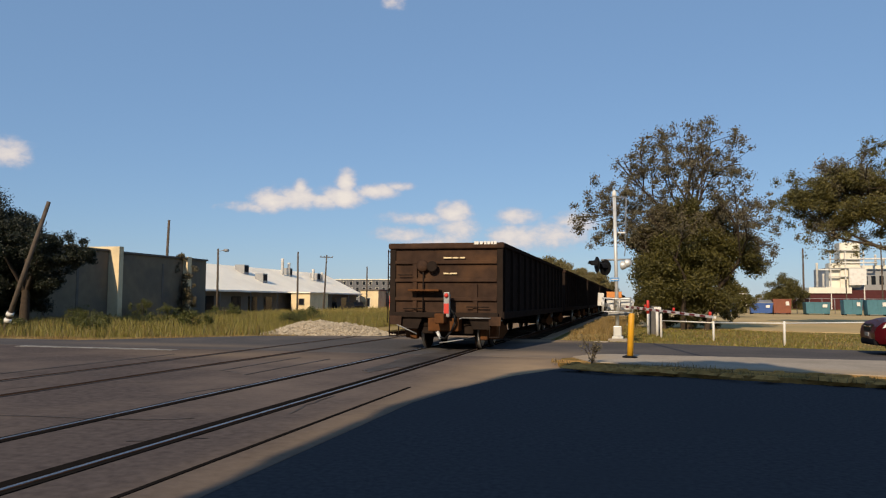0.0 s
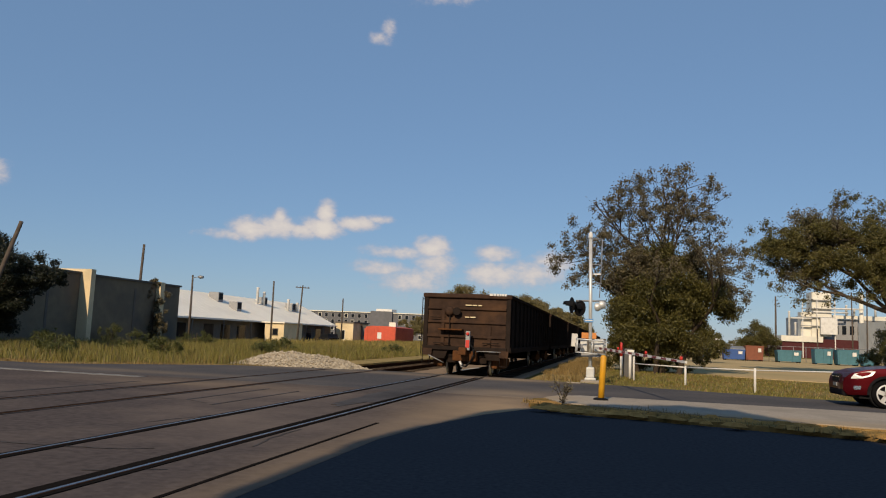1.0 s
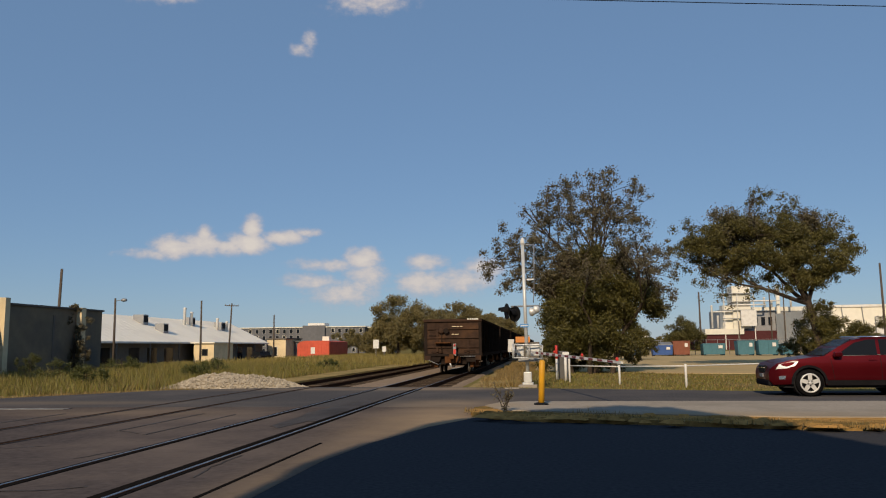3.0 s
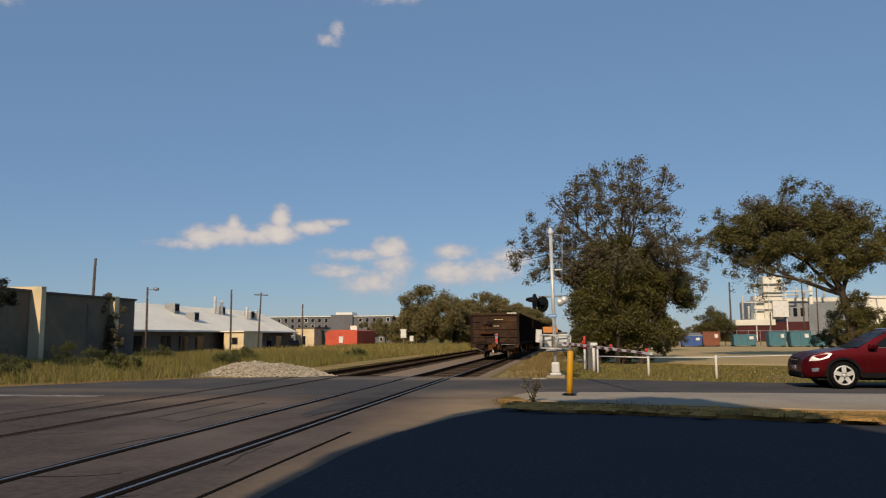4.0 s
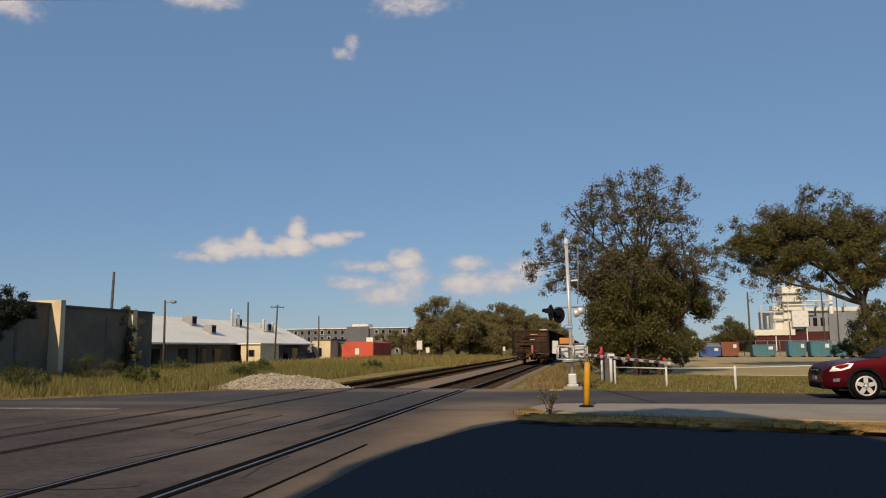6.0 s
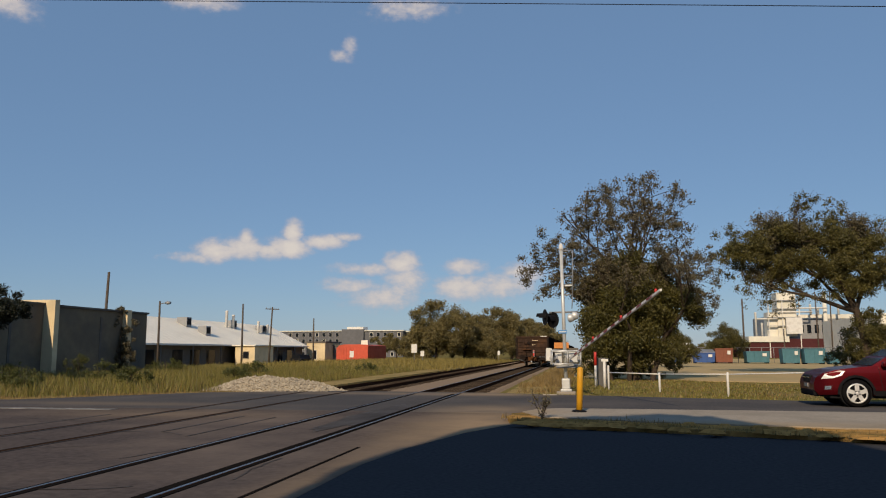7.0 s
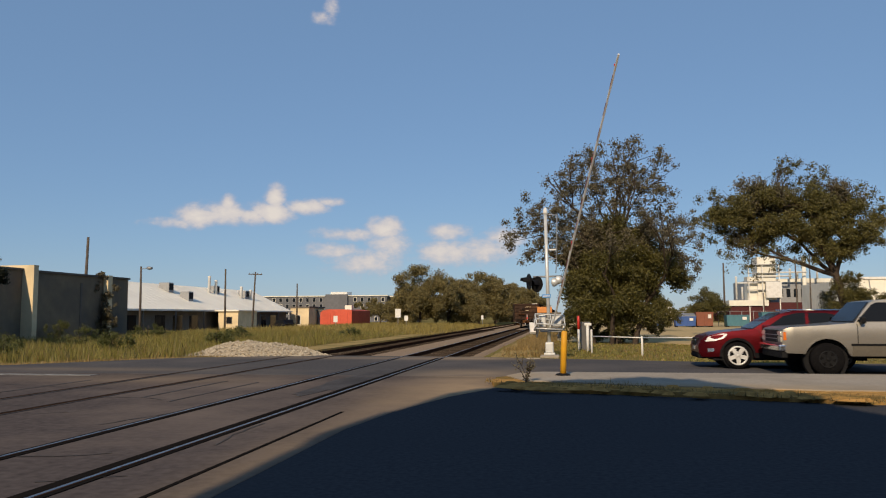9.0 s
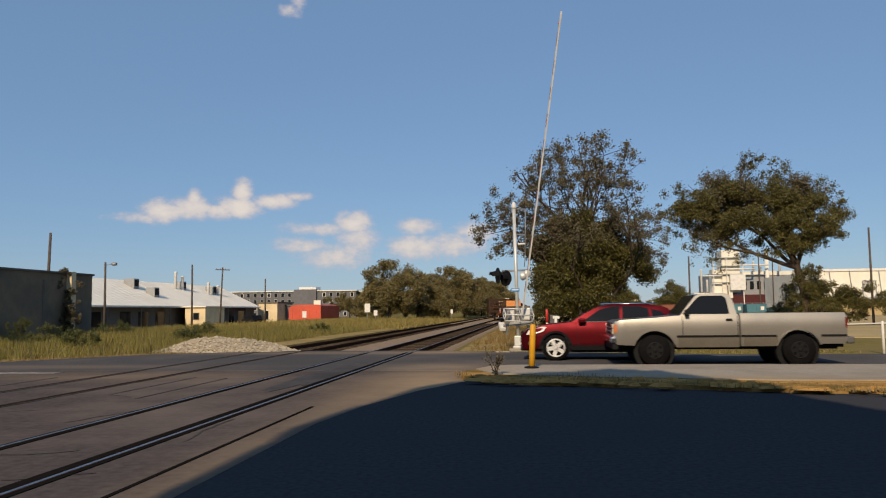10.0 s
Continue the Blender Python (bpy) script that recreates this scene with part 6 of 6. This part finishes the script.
        panel("rocker_panel", [(2.08, 0.47), (2.08, 0.70), (2.86, 0.70), (2.86, 0.47)], low, 0.965, ROCKER, t, "darker lower two-tone panel", 0.004, side)
        panel("door_seam", [(0.66, 0.46), (0.66, 1.20), (0.675, 1.20), (0.675, 0.46)], low, 0.965, BLACK, t, "", 0.003, side)
        panel("door_seam", [(1.94, 0.46), (1.94, 1.20), (1.955, 1.20), (1.955, 0.46)], low, 0.965, BLACK, t, "", 0.003, side)
        panel("door_handle", [(1.68, 1.075), (1.68, 1.135), (1.83, 1.135), (1.83, 1.075)], low, 0.965, BLACK, t, "black door handle", 0.016, side)
        part("mirror", box(B(), 0.72, 0.82, min(side * 0.9, side * 1.10), max(side * 0.9, side * 1.10), 1.20, 1.36, 0.03), BLACK, t, "black door mirror")
        panel("side_marker", [(-0.95, 0.82), (-0.95, 1.01), (-0.89, 1.01), (-0.89, 0.82)], low, 0.965, AMBER, t, "amber corner lamp", 0.008, side)
        panel("tail_lamp", [(4.385, 0.90), (4.385, 1.14), (4.425, 1.14), (4.425, 0.90)], low, 0.965, TAILRED, t, "red tail lamp", 0.01, side)
        for cx in (0.0, 3.34):
            ring = arch(cx, 0.535, 0.5) + arch(cx, 0.495, 0.5)[::-1]
            panel("arch_trim", ring, low, 0.965, CHAMPAGNE, t, "raised champagne arch lip", 0.016, side)
            part("wheel_well", lathe(B(), [(0, 0.49), (0.20, 0.49)], (cx, side * 0.60, 0.36), (cx, side * 9, 0.36), 20), BLACK, t)
        part("headlamp", box(B(), -0.995, -0.96, min(side * 0.58, side * 0.86), max(side * 0.58, side * 0.86), 0.78, 0.90, 0.01), OLD_LENS, t, "clear headlamp")
        part("headlamp", box(B(), -0.995, -0.96, min(side * 0.58, side * 0.86), max(side * 0.58, side * 0.86), 0.92, 1.03, 0.01), OLD_LENS, t, "clear headlamp")
    part("grille", box(B(), -0.995, -0.94, -0.56, 0.56, 0.76, 1.05, 0.01), BLACK, t, "black grille")
    for z in (0.84, 0.93):
        part("grille_bar", box(B(), -1.005, -0.99, -0.55, 0.55, z, z + 0.015), GREY, t)
    part("front_bumper", box(B(), -1.06, -0.90, -0.95, 0.95, 0.56, 0.72, 0.04), CHROME, t, "chrome front bumper")
    part("valance", box(B(), -1.0, -0.85, -0.9, 0.9, 0.40, 0.56, 0.03), BLACK, t, "black lower valance")
    part("rear_bumper", box(B(), 4.42, 4.60, -0.92, 0.92, 0.52, 0.68, 0.03), DULL, t, "dull rear step bumper")
    part("tow_hitch", box(B(), 4.43, 4.66, -0.06, 0.06, 0.40, 0.52, 0.01), BLACK, t)
    part("chassis", box(B(), -0.85, 4.36, -0.5, 0.5, 0.38, 0.60), BLACK, t, "dark chassis frame")
    wheels = [tyre_wheel("wheel", t, x, y, 0.38, 0.205, 0.27, BLACK, 6, y) for x in (0.0, 3.34) for y in (-0.83, 0.83)]
    return t, wheels


CAR, CAR_WHEELS = crossover()
TRUCK, TRUCK_WHEELS = pickup()


def parked_car():
    c = empty("car", "dark parked car under the workshop eaves", "car", pose(-43.6, 112, -0.55, 0, 0, 0))
    bm = prism(B(), [(-0.85, 0.3), (0.85, 0.3), (0.9, 0.9), (0.7, 1.0), (0.55, 1.5), (-0.55, 1.5), (-0.7, 1.0), (-0.9, 0.9)], "y", 0, 4.3)
    part("body", bm, BLACK, c)
    part("windscreen", box(B(), -0.55, 0.55, -0.02, 0.0, 1.02, 1.4), GLASS, c)
    for x in (-0.65, 0.65):
        part("headlamp", box(B(), x - 0.18, x + 0.18, -0.04, 0.0, 0.68, 0.84), CHROME, c)
        part("wheel", lathe(B(), [(0, 0.33), (0.2, 0.33)], (x - 0.1, 0.8, 0.33), (x + 9, 0.8, 0.33), 14), RUBBER, c)


parked_car()


# ---------------------------------------------------------------- train
CAR_LEN, CAR_PITCH = 16.6, 17.7


def gondola(last):
    g = empty("gondola_wagon", "rusty brown open gondola freight wagon" + (" with an end-of-train marker" if last else ""), "freight wagon", pose(-4.93, 19.6, 0.0155), "wagons of the train")
    z0, z1, hw = 1.0, 2.74, 1.50
    n_stake = 13
    for side in (-1, 1):
        # sides take the darker steel: grime, and their shade put into the colour
        lo, hi = sorted((side * (hw - 0.06), side * hw))
        part("side_sheet", box(B(), lo, hi, 0.15, CAR_LEN - 0.15, z0, z1), GON_DARK, g, "grimy side sheet, darkened for its shaded side")
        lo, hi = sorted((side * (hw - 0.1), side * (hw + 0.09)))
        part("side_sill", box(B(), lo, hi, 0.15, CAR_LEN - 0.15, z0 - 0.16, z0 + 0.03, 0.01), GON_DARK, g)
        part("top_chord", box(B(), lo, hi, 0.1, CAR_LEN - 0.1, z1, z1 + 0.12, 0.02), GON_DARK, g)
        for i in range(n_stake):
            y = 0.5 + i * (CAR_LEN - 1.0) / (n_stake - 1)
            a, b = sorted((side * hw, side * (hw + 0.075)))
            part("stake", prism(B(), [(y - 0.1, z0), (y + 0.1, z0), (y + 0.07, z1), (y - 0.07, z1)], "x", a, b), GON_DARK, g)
    for y0, s in ((0.15, -1), (CAR_LEN - 0.15, 1)):
        part("end_sheet", box(B(), -hw, hw, min(y0, y0 - s * 0.05), max(y0, y0 - s * 0.05), z0 - 0.02, z1), GON, g, "rusty ribbed end sheet")
        for z, t in ((1.36, 0.05), (1.86, 0.045), (2.34, 0.045)):
            a, b = sorted((y0, y0 + s * 0.075))
            part("end_rib", box(B(), -hw + 0.1, hw - 0.1, a, b, z - t, z + t, 0.015), GON, g)
        a, b = sorted((y0 - s * 0.1, y0 + s * 0.10))
        part("end_chord", box(B(), -hw - 0.1, hw + 0.1, a, b, z1 - 0.04, z1 + 0.12, 0.04), GON, g, "thick top rail")
        a, b = sorted((y0 - s * 0.06, y0 + s * 0.05))
        for x in (-hw + 0.02, hw - 0.02):
            part("corner_post", box(B(), x - 0.08, x + 0.08, a, b, z0 - 0.14, z1, 0.015), GON_DARK, g)
        a, b = sorted((y0, y0 + s * 0.06))
        for x in (-0.85, 0.82):
            part("end_post", box(B(), x - 0.06, x + 0.06, a, b, z0, z1 - 0.4 if x < 0 else 1.75, 0.01), GON, g)
        a, b = sorted((y0 - s * 0.3, y0 + s * 0.12))
        part("end_sill", box(B(), -hw + 0.05, hw - 0.05, a, b, z0 - 0.14, z0, 0.02), GON_DARK, g)
    part("floor", box(B(), -hw + 0.06, hw - 0.06, 0.2, CAR_LEN - 0.2, z0 - 0.08, z0), GON_DARK, g)
    part("centre_sill", box(B(), -0.25, 0.25, -0.1, CAR_LEN + 0.1, 0.62, z0 - 0.08), GON_DARK, g, "dark draft sill")
    for s, y in ((-1, -0.1), (1, CAR_LEN + 0.1)):
        a, b = sorted((y, y + s * 0.45))
        part("coupler", box(B(), -0.13, 0.13, a, b, 0.72, 0.98, 0.03), RUST, g, "rusty knuckle coupler")
    wheels = []
    for by in (2.0, CAR_LEN - 2.0):
        part("bolster", box(B(), -1.0, 1.0, by - 0.25, by + 0.25, 0.5, 0.9, 0.02), GON_DARK, g)
        for side in (-1, 1):
            x = side * 1.0
            fr = [(by - 1.25, 0.38), (by - 1.15, 0.56), (by - 0.55, 0.62), (by - 0.4, 0.72), (by + 0.4, 0.72), (by + 0.55, 0.62), (by + 1.15, 0.56), (by + 1.25, 0.38), (by + 0.95, 0.34), (by + 0.4, 0.24), (by - 0.4, 0.24), (by - 0.95, 0.34)]
            part("side_frame", prism(B(), fr, "x", x - 0.06, x + 0.16), RUST, g, "rusty cast bogie frame")
        for wy in (by - 0.88, by + 0.88):
            ws = part("wheelset", rod(B(), (-1.05, 0, 0), (1.05, 0, 0), 0.075, seg=12), GON_DARK, g, "axle with two steel wheels", pose(0, wy, 0.42))
            for side in (-1, 1):
                x = side * 0.755
                prof = [(0, 0.44), (0.025, 0.455), (0.035, 0.42), (0.13, 0.415), (0.135, 0.35), (0.09, 0.33), (0.09, 0.15), (0.14, 0.13)]
                wh = part("wheel", lathe(B(), prof, (x - side * 0.06, 0, 0), (x + side, 0, 0), 26), GON_DARK, ws)
                part("tread", lathe(B(), [(0, 0.4215), (0.09, 0.4175)], (x - side * 0.02, 0, 0), (x + side, 0, 0), 26), STEEL, ws, "bright worn tread")
            wheels.append(ws)
    # ladder and grab irons at the corners
    bm = B()
    for z in (1.25, 1.6, 1.95, 2.3, 2.65):
        rod(bm, (-hw - 0.14, 0.2, z), (-hw - 0.14, 0.65, z), 0.015, seg=6)
    rod(bm, (-hw - 0.14, 0.2, 0.7), (-hw - 0.14, 0.2, 2.7), 0.016, seg=6), rod(bm, (-hw - 0.14, 0.65, 0.7), (-hw - 0.14, 0.65, 2.7), 0.016, seg=6)
    part("ladder", bm, GON_DARK, g, "steel side ladder")
    if last:
        for a, b in (((-1.15, 0.02, 1.1), (-0.55, 0.02, 1.1)), ((0.6, 0.02, 1.15), (1.2, 0.02, 1.15)), ((-1.3, 0.02, 2.0), (-0.9, 0.02, 2.0))):
            part("grab_iron", rod(B(), a, b, 0.015), GON_DARK, g)
        part("hand_brake", lathe(B(), [(0, 0.15), (0.05, 0.17), (0.1, 0.13), (0.12, 0.04)], (-0.62, 0.09, 2.24), (-0.62, -9, 2.24), 18), GON, g, "round hand brake housing")
        part("brake_wheel", lathe(B(), [(0, 0.13), (0.05, 0.15), (0.07, 0.12)], (-0.34, 0.02, 2.22), (-0.34, -9, 2.22), 16), GON_DARK, g, "brake hand wheel")
        part("brake_rod", rod(B(), (-0.60, 0.05, 2.1), (-0.60, 0.05, 1.0), 0.02), GON_DARK, g)
        part("brake_step", box(B(), -0.95, -0.10, -0.22, 0.12, 1.56, 1.61, 0.01), RUST, g, "rusty brake step")
        eot = part("marker_unit", box(B(), 0.06, 0.22, -0.32, -0.18, 0.88, 1.54, 0.02), GREY, g, "grey end-of-train unit")
        part("red_panel", box(B(), 0.075, 0.205, -0.335, -0.32, 0.98, 1.24), RED, eot, "red reflective panel")
        part("lens", lathe(B(), [(0, 0.06), (0.04, 0.055), (0.06, 0.02)], (0.14, -0.32, 1.45), (0.14, -9, 1.45), 12), RED, eot)
        hose = [(0.22, -0.22, 1.1), (0.34, -0.26, 0.95), (0.36, -0.25, 0.75), (0.24, -0.2, 0.5), (0.08, -0.2, 0.32), (-0.1, -0.18, 0.36), (-0.14, -0.15, 0.5)]
        bm = B()
        for a, b in zip(hose, hose[1:]):
            rod(bm, a, b, 0.03)
        part("air_hose", bm, BLACK, g, "hanging black air hose")
        part("hose_coupling", rod(B(), (-0.14, -0.17, 0.5), (-0.05, -0.17, 0.30), 0.045), SILVER, g, "metal hose coupling")
        bm = B()
        rod(bm, (0.3, -0.05, 0.80), (0.5, 0, 0.86), 0.016), rod(bm, (0.5, 0, 0.86), (1.25, 0.0, 0.86), 0.016)
        part("uncoupling_lever", bm, GREY, g, "bent uncoupling lever")
        part("brake_beam", rod(B(), (-0.1, -0.1, 0.20), (0.55, -0.1, 0.30), 0.018), GREY, g, "bright hanging rod")
        part("train_line", rod(B(), (-1.3, 0.0, 0.66), (-0.75, 0.0, 0.42), 0.016), GREY, g)
        for x in (-1.38, 1.38):
            bm = B()
            rod(bm, (x - 0.16, 0.05, 0.85), (x - 0.16, 0.05, 0.36), 0.018), rod(bm, (x + 0.1, 0.05, 0.85), (x + 0.1, 0.05, 0.36), 0.018), rod(bm, (x - 0.16, 0.05, 0.36), (x + 0.1, 0.05, 0.36), 0.02)
            part("sill_step", bm, GON_DARK, g, "sill step")
        for x0, w, z, h in ((0.80, 0.12, 2.86, 0.05), (0.95, 0.08, 2.86, 0.05), (1.06, 0.07, 2.86, 0.05), (1.15, 0.07, 2.86, 0.05), (1.24, 0.07, 2.86, 0.05), (1.33, 0.07, 2.86, 0.05)):
            part("mark", box(B(), x0, x0 + w, 0.043, 0.05, z - h, z + h - 0.02), WHITE, g, "white painted mark")
        for x0, w, z in ((-0.05, 0.22, 2.46), (0.20, 0.16, 2.46), (0.40, 0.14, 2.46), (-0.05, 0.14, 2.04), (0.12, 0.20, 2.04)):
            part("mark", box(B(), x0, x0 + w, 0.092, 0.0985, z - 0.018, z + 0.018), CREAM, g, "faded painted mark")
        part("draft_casting", box(B(), -0.42, 0.42, -0.12, 0.3, 0.5, 0.86, 0.04), RUST, g, "rusty draft gear casting")
        for x in (-1.15, 1.15):
            part("journal_box", box(B(), x - 0.14, x + 0.14, 0.7, 1.3, 0.28, 0.68, 0.04), RUST, g, "rusty bearing housing")
        for x in (-1.36, 1.36):
            part("corner_gusset", prism(B(), [(x - 0.17, 0.90), (x + 0.17, 0.90), (x + 0.15, 0.66), (x - 0.15, 0.66)], "y", 0.02, 0.1), GON, g, "rusty corner gusset")
        part("brake_rigging", box(B(), -0.72, 0.72, 0.35, 0.5, 0.42, 0.80, 0.03), GON_DARK, g, "grimy brake rigging")
        for x in (-0.98, 0.98):
            part("bearing_adapter", box(B(), x - 0.10, x + 0.10, 0.45, 0.75, 0.26, 0.74, 0.04), RUST, g, "rusty bearing adapter")
            part("hanger_plate", prism(B(), [(x - 0.34, 0.86), (x + 0.34, 0.86), (x + 0.22, 0.56), (x - 0.22, 0.56)], "y", 0.12, 0.2), GON_DARK, g, "dark hanger plate")
        part("air_reservoir", lathe(B(), [(0, 0.1), (0.05, 0.2), (0.75, 0.2), (0.8, 0.1)], (-1.2, 0.5, 0.72), (9, 0.5, 0.72), 14), GON_DARK, g, "dark air tank")
    return g, wheels


LAST, LAST_WHEELS = gondola(True)
SECOND, SECOND_WHEELS = gondola(False)
TRAIN = [LAST, SECOND] + [copy_thing(SECOND, pose(-4.93, 19.6 + CAR_PITCH * k, 0.0155)) for k in range(2, 11)]


# ---------------------------------------------------------------- motion
def rolling(wheel_list, times, place, radius, axis, sign):
    """Keys a wheel's turn from the way its vehicle has gone, in steps of under 80 degrees."""
    for w in wheel_list:
        loc = w.matrix_basis.translation.copy()
        rows, last = [], None
        for t in times:
            a = math.degrees((place(t) - place(0.0)) / radius) * sign
            turn = pose(loc.x, loc.y, loc.z, a if axis == "x" else 0, a if axis == "y" else 0, 0)
            rows.append((t, turn))
        walk(w, rows)


def glide(rows):
    ts, xs = [r[0] for r in rows], [r[1] for r in rows]
    return lambda t: float(np.interp(t, ts, xs))


def train_at(t):
    return 19.6 + 6.55 * t + 0.19 * t * t


CAR_ROWS = [(0.0, 6.83), (7.2, 6.83), (7.6, 6.72), (8.0, 6.36), (8.5, 5.56), (9.0, 4.40), (9.5, 2.68), (10.0, 0.52)]
TRUCK_ROWS = [(0.0, 17.0), (3.0, 15.5), (5.5, 12.0), (7.0, 9.55), (7.6, 8.65), (8.0, 8.10), (8.5, 7.15), (9.0, 5.93), (9.5, 4.55), (10.0, 2.84)]
ARM_ROWS = [(0.0, -0.5), (5.7, -0.5), (6.3, 1.0), (6.8, 6.7), (7.2, 12.0), (7.5, 17.0), (8.0, 26.5), (8.5, 34.5), (9.0, 43.0), (9.5, 53.0), (10.0, 63.0)]


def motions():
    walk(CAR, [(t, pose(x, 22.1, 0.004)) for t, x in CAR_ROWS])
    walk(TRUCK, [(t, pose(x, 20.0, 0.004)) for t, x in TRUCK_ROWS])
    fine = [0.0] + [7.0 + 0.1 * i for i in range(31)]
    rolling(CAR_WHEELS, fine, glide(CAR_ROWS), 0.35, "y", 1)
    rolling(TRUCK_WHEELS, [0.2 * i for i in range(35)] + fine[1:], glide(TRUCK_ROWS), 0.38, "y", 1)
    walk(ARM, [(t, pose(0.16, -0.30, 1.22) @ pose(0, 0, 0, 0, 3.8, 0) @ pose(0, 0, 0, 0, 0, -168.0) @ pose(0, 0, 0, a, 0, 0)) for t, a in ARM_ROWS])
    for k, wagon in enumerate(TRAIN):
        walk(wagon, [(0.5 * i, pose(-4.93, train_at(0.5 * i) + CAR_PITCH * k, 0.0155)) for i in range(21)])
    rolling(LAST_WHEELS[:2], [i / 15.0 for i in range(151)], train_at, 0.42, "x", -1)


build_ties()
motions()
